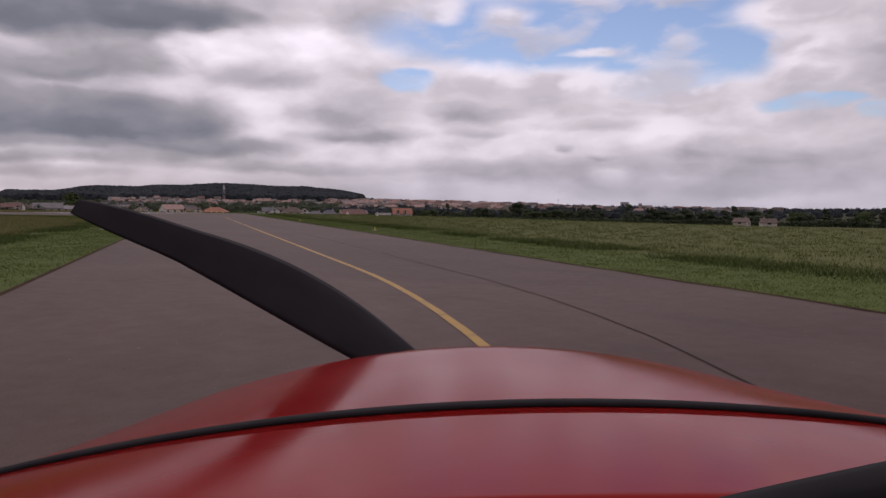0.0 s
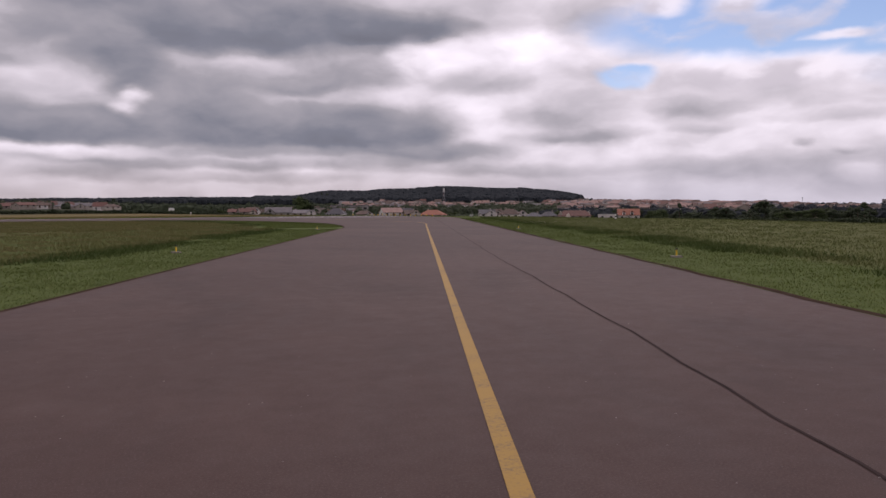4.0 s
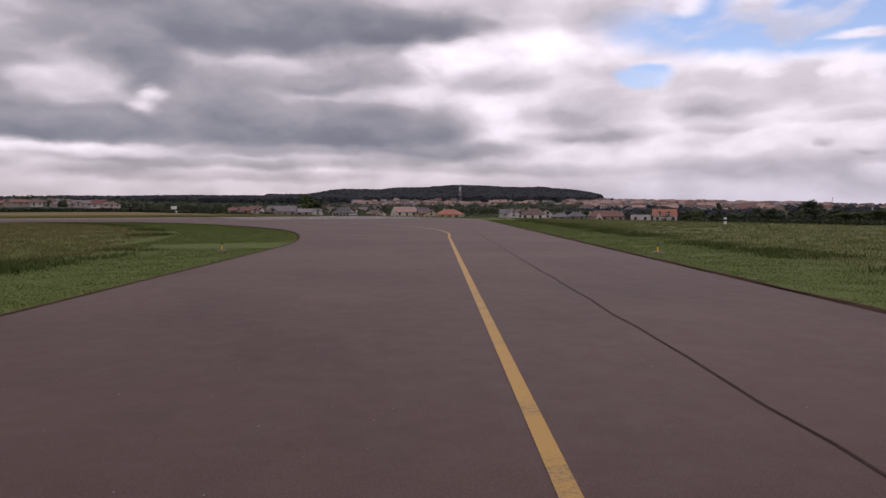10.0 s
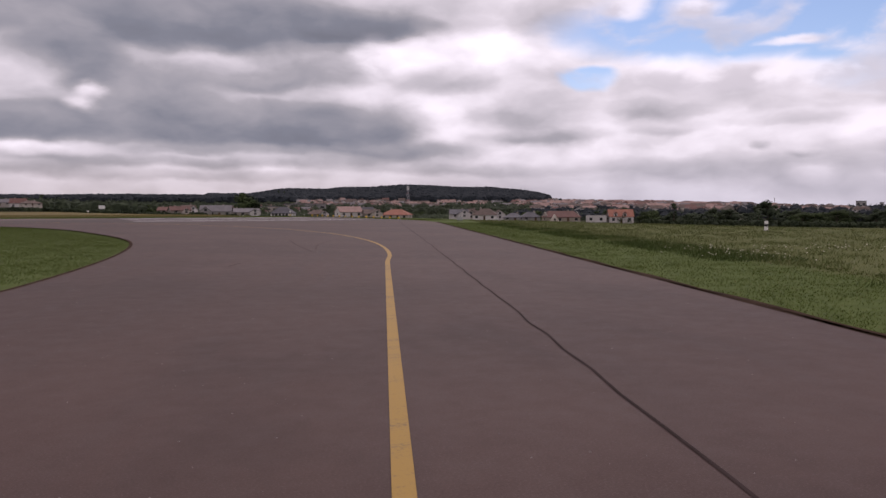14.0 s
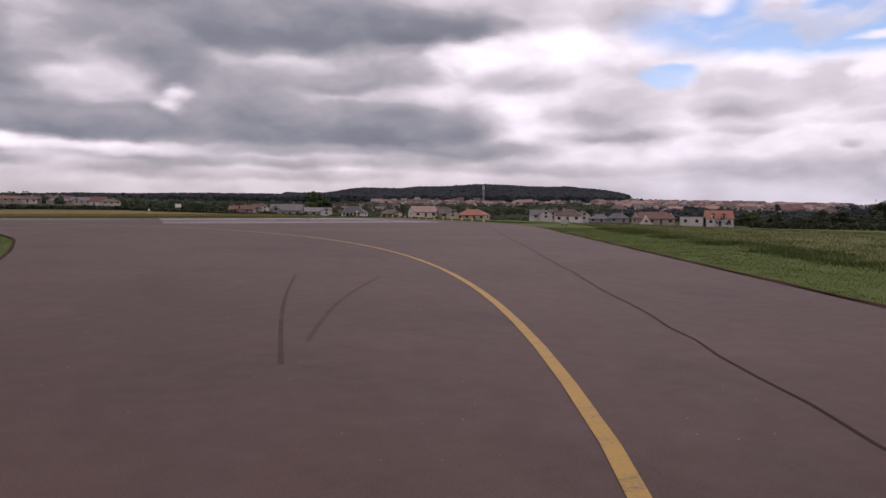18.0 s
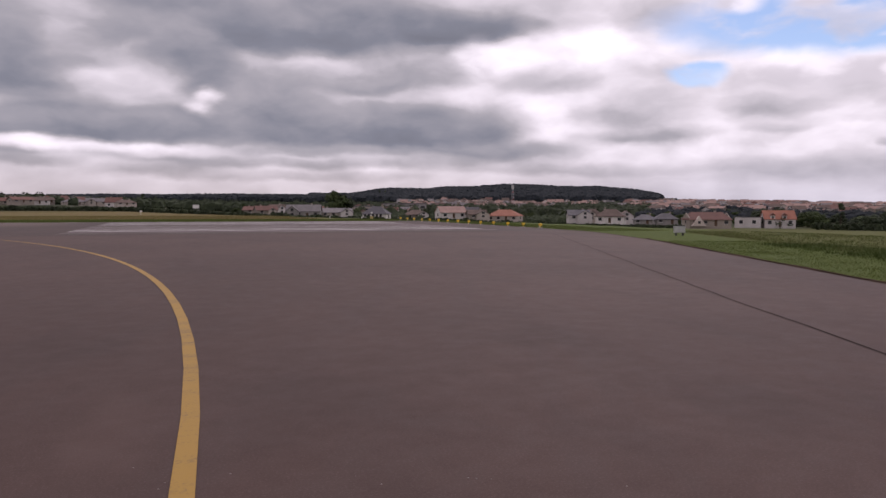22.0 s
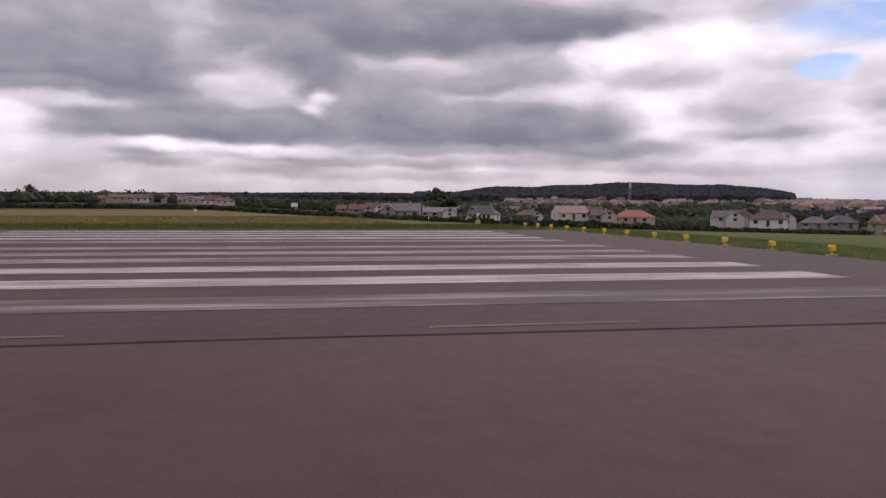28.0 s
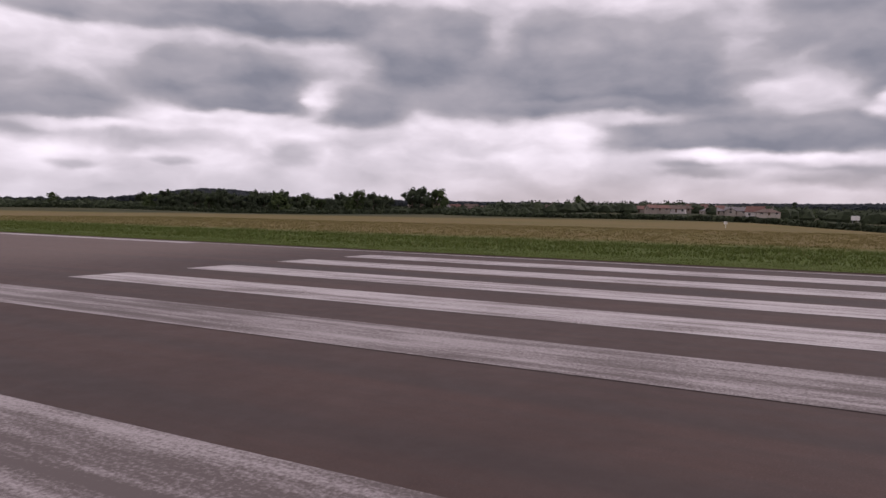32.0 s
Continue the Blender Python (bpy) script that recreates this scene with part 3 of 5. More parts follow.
grey_sheet = speckled("grey_sheet_metal", (0.36, 0.36, 0.35), (0.44, 0.44, 0.42), 9.0, 2.0, 0.5, 0.2)
concrete = speckled("concrete", (0.30, 0.27, 0.24), (0.40, 0.37, 0.33), 12.0, 1.5, 0.9)
orange_glass = speckled("amber_lens", (0.5, 0.22, 0.02), (0.6, 0.3, 0.03), 9.0, 2.0, 0.15, gloss=0.7)


def empty(name, m, label, category, group=""):
    ob = new(name)
    ob.empty_display_size = 0.3
    ob.matrix_basis = m
    return tagged(ob, label, category, group)


# ---- the aircraft's nose, where the taxiing begins ----
def cowl_red_look(t, where):
    dust = grain(t, where, 2.5, 5.0)
    c = blend(t, span(t, dust, 0.35, 0.7), rgb(0.20, 0.008, 0.007), rgb(0.23, 0.011, 0.009))
    return c, span(t, dust, 0.3, 0.7, 0.10, 0.16)


def aircraft_nose():
    red = surface("red_gloss_paint", cowl_red_look, gloss=0.045)
    rubber = speckled("black_rubber", (0.010, 0.009, 0.010), (0.022, 0.019, 0.020), 12.0, 2.0, 0.8, gloss=0.1)
    blade_mat = speckled("black_blade_paint", (0.012, 0.010, 0.013), (0.020, 0.017, 0.020), 8.0, 1.0, 0.75, gloss=0.15)
    t, x, y, yaw, pitch, roll = PATH[0]
    base = empty("aircraft_nose", pose(x, y, 0, 0, 0, yaw), "glossy red nose of a light aircraft standing on the taxiway", "aircraft")
    e = EYE

    def section(v):
        """Across the cowling at v metres ahead of the windscreen: top height, axis and curvature."""
        axis = 0.175 - 0.115 * (v - 0.85)
        top = -0.229 - 0.069 * (v - 0.85)
        bow = 0.176 + 0.235 * (v - 0.85)
        if v > 1.42:
            top -= 1.9 * (v - 1.42) ** 2
        return axis, top, bow

    def skin(name, v0, v1, rows, label=""):
        verts, faces = [], []
        cols = 40
        for i in range(rows + 1):
            v = v0 + (v1 - v0) * i / rows
            axis, top, bow = section(v)
            for j in range(cols + 1):
                q = -1 + 2 * j / cols
                half = 0.98 - 0.16 * max(0.0, v - 0.85)
                dx = half * math.sin(q * math.pi / 2)
                z = top - bow * dx * dx - (0.50 * max(0.0, abs(q) - 0.55) ** 1.6 / 0.28 if abs(q) > 0.55 else 0.0)
                verts.append((axis + dx, v, e + z))
        for i in range(rows):
            for j in range(cols):
                a = i * (cols + 1) + j
                faces.append((a, a + 1, a + cols + 2, a + cols + 1))
        ob = raw(name, verts, faces, red, base, label, smooth=True)
        thick = ob.modifiers.new("thickness", "SOLIDIFY")
        thick.thickness = 0.004
        return ob

    skin("cowling", 0.865, 1.72, 26, "glossy red engine cowling reflecting the clouds")
    skin("scuttle_panel", 0.50, 0.845, 10, "glossy red panel behind the engine cowling")
    # rubber strip in the joint
    verts, faces = [], []
    cols, ring = 60, 8
    for j in range(cols + 1):
        q = -1 + 2 * j / cols
        axis, top, bow = section(0.855)
        dx = 0.98 * math.sin(q * math.pi / 2)
        z = top - bow * dx * dx - (0.50 * max(0.0, abs(q) - 0.55) ** 1.6 / 0.28 if abs(q) > 0.55 else 0.0)
        for k in range(ring):
            a = 2 * math.pi * k / ring
            verts.append((axis + dx, 0.855 + 0.010 * math.cos(a), e + z + 0.003 + 0.0042 * math.sin(a)))
    for j in range(cols):
        for k in range(ring):
            a, b = j * ring + k, j * ring + (k + 1) % ring
            faces.append((a, b, b + ring, a + ring))
    raw("joint_strip", verts, faces, rubber, base, "black rubber strip across the red cowling", smooth=True)
    # black coaming at the foot of the windscreen
    verts, faces = [], []
    for j in range(21):
        px = 0.04 + 0.46 * j / 20
        pz = -0.190 + 0.231 * (px - 0.1767) - 0.12 * (px - 0.22) ** 2
        for i in range(ring):
            a = 2 * math.pi * i / ring
            verts.append((px, 0.45 + 0.02 * math.cos(a), e + pz + 0.009 * math.sin(a)))
    for j in range(20):
        for i in range(ring):
            a, b = j * ring + i, j * ring + (i + 1) % ring
            faces.append((a, b, b + ring, a + ring))
    raw("windscreen_seal", verts, faces, rubber, base, "black seal at the foot of the windscreen", smooth=True)
    # firewall and belly close the nose below
    bm = bmesh.new()
    box(bm, -0.40, 0.66, 0.52, 1.55, e - 0.95, e - 0.62, 0.06)
    part("belly", bm, red, base)
    # propeller at rest
    hub = Vector((0.09, 1.80, e - 0.50))
    bm = bmesh.new()
    bmesh.ops.create_cone(bm, cap_ends=True, segments=20, radius1=0.13, radius2=0.02, depth=0.28,
                          matrix=Matrix.Translation(hub + Vector((0, 0.12, 0))) @ Matrix.Rotation(radians(-90), 4, "X"))
    part("spinner", bm, red, base)
    for turn in (0, 180):
        verts, faces = [], []
        n, ring2 = 18, 10
        for i in range(n + 1):
            k = i / n
            r = 0.08 + 1.02 * k
            chord = 0.050 + 0.034 * math.sin(min(1.0, k * 1.35) * math.pi) * (1 - 0.35 * k) - 0.03 * k ** 6
            twist = radians(62 - 44 * k)
            for j in range(ring2):
                a = 2 * math.pi * j / ring2
                u, w = chord * math.cos(a), 0.013 * (1.2 - k) * math.sin(a)
                verts.append((u * math.cos(twist) - w * math.sin(twist) + 0.05 * math.sin(k * math.pi), u * math.sin(twist) + w * math.cos(twist), r))
        for i in range(n):
            for j in range(ring2):
                a, b = i * ring2 + j, i * ring2 + (j + 1) % ring2
                faces.append((a, b, b + ring2, a + ring2))
        faces.append(tuple(range(n * ring2, (n + 1) * ring2)))
        ob = raw("propeller_blade", verts, faces, blade_mat, base, "black propeller blade", smooth=True)
        ob.matrix_basis = Matrix.Translation(hub) @ Matrix.Rotation(radians(-63 + turn), 4, "Y")
    # nose leg and wheel
    bm = bmesh.new()
    tube(bm, 0.13, 1.35, 0.16, e - 0.9, 0.035)
    part("nose_leg", bm, steel, base)
    bm = bmesh.new()
    bmesh.ops.create_cone(bm, cap_ends=True, segments=24, radius1=0.17, radius2=0.17, depth=0.12,
                          matrix=Matrix.Translation((0.13, 1.35, 0.17)) @ Matrix.Rotation(radians(90), 4, "Y"))
    bmesh.ops.bevel(bm, geom=[ed for ed in bm.edges if len(ed.link_faces) == 2 and abs(ed.calc_face_angle()) > 1.0], offset=0.03, segments=3, affect="EDGES")
    part("nose_wheel", bm, rubber, base)


aircraft_nose()


# ---- airfield furniture ----
def end_light():
    ob = empty("runway_end_light", pose(0, 0, 0), "yellow runway end light on a short stem in the grass", "light", "runway end lights")
    bm = bmesh.new()
    box(bm, -0.15, 0.15, -0.15, 0.15, 0.0, 0.03, 0.01)
    part("base_plate", bm, concrete, ob)
    bm = bmesh.new()
    tube(bm, 0, 0, 0.03, 0.16, 0.03, 0.03, 10)
    part("stem", bm, yellow_plastic, ob)
    bm = bmesh.new()
    box(bm, -0.115, 0.115, -0.10, 0.10, 0.15, 0.36, 0.03)
    part("housing", bm, yellow_plastic, ob, "yellow lamp housing")
    for sx in (-1, 1):
        bm = bmesh.new()
        bmesh.ops.create_cone(bm, cap_ends=True, segments=14, radius1=0.055, radius2=0.05, depth=0.04,
                              matrix=Matrix.Translation((sx * 0.125, 0, 0.26)) @ Matrix.Rotation(radians(90), 4, "Y"))
        part("lens", bm, orange_glass, ob)
    return ob


lamp = end_light()
lamp.matrix_basis = pose(22.35, 20.0, 0, 0, 0, 3)
for i in range(1, 15):
    yy = 20.0 + 3.38 * i
    if yy < 66:
        copy_thing(lamp, pose(22.35 + 0.012 * (yy - 20), yy + 0.1 * math.sin(i * 3.1), land(22.5, yy), 0, 0, 7 * math.sin(i)))


weathered = speckled("weathered_concrete", (0.17, 0.145, 0.125), (0.25, 0.22, 0.19), 12.0, 1.5, 0.95)


def taxi_light():
    ob = empty("taxiway_light", pose(0, 0, 0), "yellow taxiway edge light with a black cap on a pale slab", "light", "taxiway lights")
    bm = bmesh.new()
    box(bm, -0.17, 0.17, -0.11, 0.11, -0.06, 0.012, 0.006)
    part("slab", bm, weathered, ob, "pale concrete slab in the grass")
    bm = bmesh.new()
    tube(bm, 0, 0, 0.02, 0.20, 0.028, 0.024, 12)
    part("post", bm, yellow_plastic, ob, "yellow post")
    bm = bmesh.new()
    tube(bm, 0, 0, 0.20, 0.225, 0.04, 0.04, 12)
    tube(bm, 0, 0, 0.225, 0.27, 0.03, 0.018, 12)
    part("cap", bm, black_plastic, ob, "black cap over the lens")
    return ob


spot = taxi_light()
spot.matrix_basis = pose(-10.7, -74.6, 0, 0, 0, -23)
for x, y in ((-25.0, -66.3), (-38.2, -96.0), (-23.6, -107.5)):
    copy_thing(spot, pose(x, y, 0, 0, 0, -23))


def marker_post():
    ob = empty("distance_marker", pose(23.1, -42.4, land(23.1, -42.4), 0, 0, -24), "white and black banded marker post standing in the meadow", "marker post")
    for name, z0, z1, mat, r in (("foot", 0.0, 0.06, concrete, 0.16), ("lower_band", 0.06, 0.30, white_plastic, 0.12), ("middle_band", 0.30, 0.48, black_plastic, 0.122), ("upper_band", 0.48, 0.68, white_plastic, 0.12)):
        bm = bmesh.new()
        tube(bm, 0, 0, z0, z1, r, r * 0.97, 16)
        part(name, bm, mat, ob)


marker_post()


def field_sign():
    ob = empty("taxiway_sign", pose(23.2, 2.95, 0, 0, 0, -28), "pale grey back of a low airfield sign in the grass", "sign")
    bm = bmesh.new()
    box(bm, -0.34, 0.34, -0.08, 0.08, 0.12, 0.50, 0.02)
    part("panel", bm, grey_sheet, ob)
    for sx in (-0.2, 0.2):
        bm = bmesh.new()
        box(bm, sx - 0.05, sx + 0.05, -0.05, 0.05, -0.06, 0.12)
        part("leg", bm, black_plastic, ob)
    bm = bmesh.new()
    box(bm, -0.36, 0.36, -0.09, 0.09, 0.50, 0.53, 0.008)
    part("top_rail", bm, steel, ob)
    bm = bmesh.new()
    tube(bm, 0.12, 0, 0.53, 1.1, 0.012, 0.010, 8)
    part("rod", bm, steel, ob)
    bm = bmesh.new()
    bmesh.ops.create_uvsphere(bm, u_segments=10, v_segments=8, radius=0.05, matrix=Matrix.Translation((0.12, 0, 0.60)))
    part("lamp", bm, black_plastic, ob)


field_sign()


def post_sign(x, y, tall, wide, board, label):
    ob = empty("field_board", pose(x, y, land(x, y), 0, 0, -10), label, "sign")
    bm = bmesh.new()
    tube(bm, 0, 0, 0, tall, 0.03, 0.03, 8)
    part("post", bm, white_trim, ob)
    if board:
        bm = bmesh.new()
        box(bm, -wide / 2, wide / 2, -0.035, -0.005, tall - board, tall, 0.01)
        part("board", bm, white_plastic, ob)


post_sign(49.6, 161.0, 2.05, 0.2, 0.0, "bare white post at the edge of the field")
post_sign(49.0, 203.0, 1.6, 0.3, 0.5, "short white post in front of the hedge")
post_sign(38.9, 205.0, 1.5, 0.3, 0.5, "short white post in front of the hedge")


def field_box(x, y):
    ob = empty("field_lamp", pose(x, y, land(x, y), 0, 0, -10), "white-capped lamp on a post above a yellowed box", "lamp")
    for name, bx, z0, z1, mat in (("box", 0.24, 0.0, 0.38, faded_yellow), ("post", 0.045, 0.38, 0.78, steel), ("cap", 0.13, 0.78, 1.03, white_plastic)):
        bm = bmesh.new()
        box(bm, -bx, bx, -bx * 0.7, bx * 0.7, z0, z1, 0.02)
        part(name, bm, mat, ob)


faded_yellow = speckled("faded_yellow", (0.36, 0.27, 0.10), (0.44, 0.34, 0.14), 9.0, 2.0, 0.7)
field_box(21.4, 74.8)


def edge_stub(x, y):
    ob = empty("edge_marker", pose(x, y, land(x, y) - 0.02, 0, 0, 5), "short white marker stub with a black band in the grass", "marker")
    for name, z0, z1, mat in (("lower_band", 0.0, 0.12, white_plastic), ("middle_band", 0.12, 0.20, black_plastic), ("upper_band", 0.20, 0.30, white_plastic)):
        bm = bmesh.new()
        tube(bm, 0, 0, z0, z1, 0.05, 0.048, 12)
        part(name, bm, mat, ob)


edge_stub(24.1, 23.6)
post_sign(-15.0, 150.0, 1.0, 0.5, 0.4, "small white board in the far meadow")


# ---- trees ----
def clump_mesh(name, mats, height, wide, low, n, seed, kind):
    """A tree of leaf clumps: a tapered trunk with limbs, and many small tilted leaf plates round the limbs' ends."""
    rng = random.Random(seed)
    tv, tf = [], []

    def limb(a, b, r0, r1):
        d = (b - a).normalized()
        s = d.orthogonal().normalized()
        q = d.cross(s)
        k = len(tv)
        for p, r in ((a, r0), (b, r1)):
            for j in range(5):
                w = 2 * math.pi * j / 5
                tv.append(tuple(p + s * (r * math.cos(w)) + q * (r * math.sin(w))))
        for j in range(5):
            tf.append((k + j, k + (j + 1) % 5, k + 5 + (j + 1) % 5, k + 5 + j))

    limb(Vector((0, 0, -0.5)), Vector((0, 0, height * 0.75)), height * 0.022, height * 0.008)
    ends = []
    for i in range(20):
        a = rng.uniform(0, 6.283)
        h = height * (low + 0.06 + (0.86 - low) * rng.random())
        if kind == "spire":
            reach = wide * 0.46 * (1.02 - h / height) * rng.uniform(0.5, 1.0)
        else:
            reach = wide * 0.42 * math.sqrt(max(0.1, 1 - ((h / height - 0.48) / 0.56) ** 2)) * rng.uniform(0.25, 1.0)
        e = Vector((reach * math.cos(a), reach * math.sin(a), h))
        limb(Vector((0, 0, max(height * 0.1, h - reach * 0.7))), e, height * 0.008, height * 0.003)
        ends.append((e, wide * rng.uniform(0.13, 0.22) * (0.6 if kind == "spire" else 1.0)))
    ends.append((Vector((0, 0, height * 0.9)), wide * (0.16 if kind != "spire" else 0.05)))
    lv, lf = [], []
    for i in range(n):
        c, r = ends[i % len(ends)]
        v = Vector((rng.gauss(0, 1), rng.gauss(0, 1), rng.gauss(0, 0.8)))
        p = c + v.normalized() * r * rng.random() ** 0.4
        nrm = (v.normalized() + Vector((0, 0, 0.4))).normalized()
        s = nrm.orthogonal().normalized()
        s = (Matrix.Rotation(rng.uniform(0, 6.28), 3, nrm) @ s) * height * rng.uniform(0.035, 0.07)
        q = nrm.cross(s) * rng.uniform(0.6, 1.0)
        k = len(lv)
        bulge = nrm * s.length * 0.35
        lv += [tuple(p + s), tuple(p + q), tuple(p - s), tuple(p - q), tuple(p + bulge)]
        lf += [(k, k + 1, k + 4), (k + 1, k + 2, k + 4), (k + 2, k + 3, k + 4), (k + 3, k, k + 4)]
    return (tv, tf), (lv, lf)


def tree_thing(label, mats, height, wide, low, n, seed, kind="round"):
    ob = empty("tree", pose(0, 0, 0), label, "tree")
    (tv, tf), (lv, lf) = clump_mesh("tree", mats, height, wide, low, n, seed, kind)
    raw("trunk", tv, tf, bark, ob)
    raw("crown", lv, lf, mats, ob)
    return ob


TREES = [tree_thing("dark green broadleaf tree with an uneven crown", leaf_dark, 9, 8, 0.10, 900, 1),
         tree_thing("green broadleaf tree with a broad crown", leaf_mid, 8, 9, 0.08, 900, 2),
         tree_thing("tall dark conifer with a pointed top", leaf_dark, 12, 6, 0.06, 800, 3, "spire"),
         tree_thing("low bushy dark green tree", leaf_dark, 5.5, 7, 0.02, 760, 4),
         tree_thing("slender poplar with upright limbs", leaf_dark, 15, 4.5, 0.06, 800, 5, "round")]
used = [False] * len(TREES)


def plant(kind, x, y, tall=1.0, wide=1.0, sink=0.3):
    rng = random.Random(int(x * 13 + y * 7))
    m = pose(x, y, land(x, y) - sink, 0, 0, rng.uniform(0, 360))
    ob = TREES[kind] if not used[kind] else copy_thing(TREES[kind], m)
    used[kind] = True
    ob.matrix_basis = m @ Matrix.Diagonal((wide, wide, tall, 1))
    return ob


def polar(az, r):
    return r * math.sin(radians(az)), r * math.cos(radians(az))


# single trees that stand out against the sky, by the height of their tops
SIZES = (9, 8, 12, 5.5, 15)


def plant_to(kind, x, y, top, wide):
    h = top - land(x, y) + 0.3
    plant(kind, x, y, h / SIZES[kind], wide * h / SIZES[kind])


plant_to(0, 302, 188, 5.4, 1.3)
plant_to(4, -39, 629, 14.4, 1.2)
plant_to(4, 265, 1035, 30.1, 0.7)
plant_to(4, 274, 1035, 28.6, 0.7)
plant_to(1, 738, 1021, 27.0, 0.8)
plant_to(0, 728, 1026, 24.6, 0.8)
plant_to(1, 58, 296, 8.6, 1.0)
plant_to(0, 63, 300, 7.6, 0.9)
plant_to(0, -217, 388, 15.2, 1.0)
plant_to(0, -212, 392, 15.8, 0.9)
plant_to(1, -206, 396, 14.4, 1.0)
plant_to(1, -154, 485, 11.1, 0.9)
plant_to(3, -149, 487, 9.6, 1.0)
for az, r, kind, tall, wide in ((-33.0, 415, 1, 1.5, 1.3), (-31.2, 440, 3, 1.4, 1.2),
                              (-38.5, 430, 0, 1.35, 1.2), (-37.0, 440, 1, 1.3, 1.1), (-35.0, 430, 3, 1.5, 1.3), (-40.5, 420, 0, 1.2, 1.0), (-22.5, 450, 3, 1.2, 1.3),
                              (-17.6, 520, 1, 1.3, 1.2), (-51.5, 460, 3, 0.9, 1.4), (-53.5, 450, 1, 0.9, 1.0), (-56.0, 470, 3, 0.8, 1.3), (-48.0, 460, 0, 1.0, 1.1),
                              (-43.0, 450, 1, 1.1, 1.2)):
    plant(kind, *polar(az, r), tall, wide)
grove = random.Random(8)
for i in range(30):
    plant(grove.choice((0, 1, 3, 0)), *polar(-47.5 + 16.5 * (i + grove.random()) / 30, grove.uniform(405, 455)), grove.uniform(0.9, 1.35), grove.uniform(1.0, 1.5))
# gardens among the houses, and the belt of trees along the meadow
rng = random.Random(21)
for az0, az1, r0, r1, count in ((-24, 4, 500, 640, 30), (2, 16, 310, 440, 26), (14, 34, 340, 470, 34), (33, 46, 310, 420, 22)):
    for i in range(count):
        plant(rng.choice((0, 1, 3, 3, 1)), *polar(rng.uniform(az0, az1), rng.uniform(r0, r1)), rng.uniform(0.4, 0.75), rng.uniform(0.6, 0.95))
for i in range(95):
    az = 46 + 60 * (i + rng.random()) / 95
    plant(rng.choice((0, 0, 1, 3, 3, 2)), *polar(az, rng.uniform(275, 350)), rng.uniform(0.55, 0.92), rng.uniform(1.0, 1.5))


def wood(name, spots, label, tall, material, seed, sprays=0):
    """A far wood: many leafy crowns joined into one."""
    rng = random.Random(seed)
    verts, faces = [], []
    ring = 6
    for x, y, z in spots:
        h, w = tall * rng.uniform(0.8, 1.15), tall * rng.uniform(0.5, 0.8)
        k = len(verts)
        for lev, f in ((0.0, 0.75), (0.35, 1.0), (0.78, 0.72)):
            for j in range(ring):
                a = 6.283 * (j + 0.5 * rng.random()) / ring
                rr = w * f * rng.uniform(0.7, 1.25)
                verts.append((x + rr * math.cos(a), y + rr * math.sin(a), z - 1 + h * (lev + rng.uniform(-0.08, 0.08))))
        verts.append((x + rng.uniform(-1, 1), y, z - 1 + h))
        for lev in range(2):
            for j in range(ring):
                a, b = k + lev * ring + j, k + lev * ring + (j + 1) % ring
                faces.append((a, b, b + ring, a + ring))
        for j in range(ring):
            faces.append((k + 2 * ring + j, k + 2 * ring + (j + 1) % ring, k + 3 * ring))
        # sprays of leaves that break the crown's outline
        for j in range(sprays):
            a, up = rng.uniform(0, 6.283), rng.random()
            rr = w * (1.0 - 0.75 * up * up) * rng.uniform(0.85, 1.2)
            c = Vector((x + rr * math.cos(a), y + rr * math.sin(a), z - 1 + h * (0.1 + 1.0 * up)))
            s1 = Vector((rng.gauss(0, 1), rng.gauss(0, 1), rng.gauss(0, 1))).normalized() * tall * rng.uniform(0.06, 0.14)
            s2 = s1.orthogonal().normalized() * tall * rng.uniform(0.05, 0.11)
            k2 = len(verts)
            verts += [tuple(c + s1), tuple(c + s2), tuple(c - s1), tuple(c - s2)]
            faces.append((k2, k2 + 1, k2 + 2, k2 + 3))
    return tagged(raw(name, verts, faces, material), label, "wood", kind="stuff")


def spots_in(az0, az1, r0, r1, n, seed):
    rng = random.Random(seed)
    out = []
    for i in range(n):
        x, y = polar(az0 + (az1 - az0) * (i + rng.random()) / n, rng.uniform(r0, r1))
        out.append((x, y, land(x, y)))
    return out


wood("hill_wood", spots_in(9, 36, 960, 1450, 6500, 1), "dark wood covering the hill behind the town", 11, leaf_hazed, 1)
wood("far_wood", spots_in(-62, 12, 1000, 1400, 7000, 2), "dark line of far woods on the horizon", 9, leaf_hazed, 2)
wood("slope_trees", spots_in(-24, 19, 470, 760, 520, 3) + spots_in(19, 28, 470, 700, 70, 7) + spots_in(28, 36, 470, 760, 170, 8), "scattered trees among the houses of the slope", 7.0, leaf_dark, 3, 34)
wood("garden_trees", spots_in(8, 33, 285, 420, 210, 9), "dark bushes and small trees in the gardens", 4.2, leaf_dark, 9, 34)
wood("hill_wood", spots_in(35.3, 60, 1000, 1300, 560, 10), "dark trees where the hill runs out", 5, leaf_hazed, 10)
wood("slope_trees", spots_in(33, 52, 420, 620, 200, 6), "dark gardens and trees below the far houses", 4, leaf_dark, 6, 34)
wood("far_trees", spots_in(36, 52, 380, 640, 170, 4) + spots_in(52, 82, 380, 1200, 600, 12), "scattered far trees beyond the meadow", 6, leaf_hazed, 4, 24)
wood("left_trees", spots_in(-66, -20, 420, 600, 700, 5), "belt of dark trees and bushes along the far field", 4.5, leaf_dark, 5, 34)


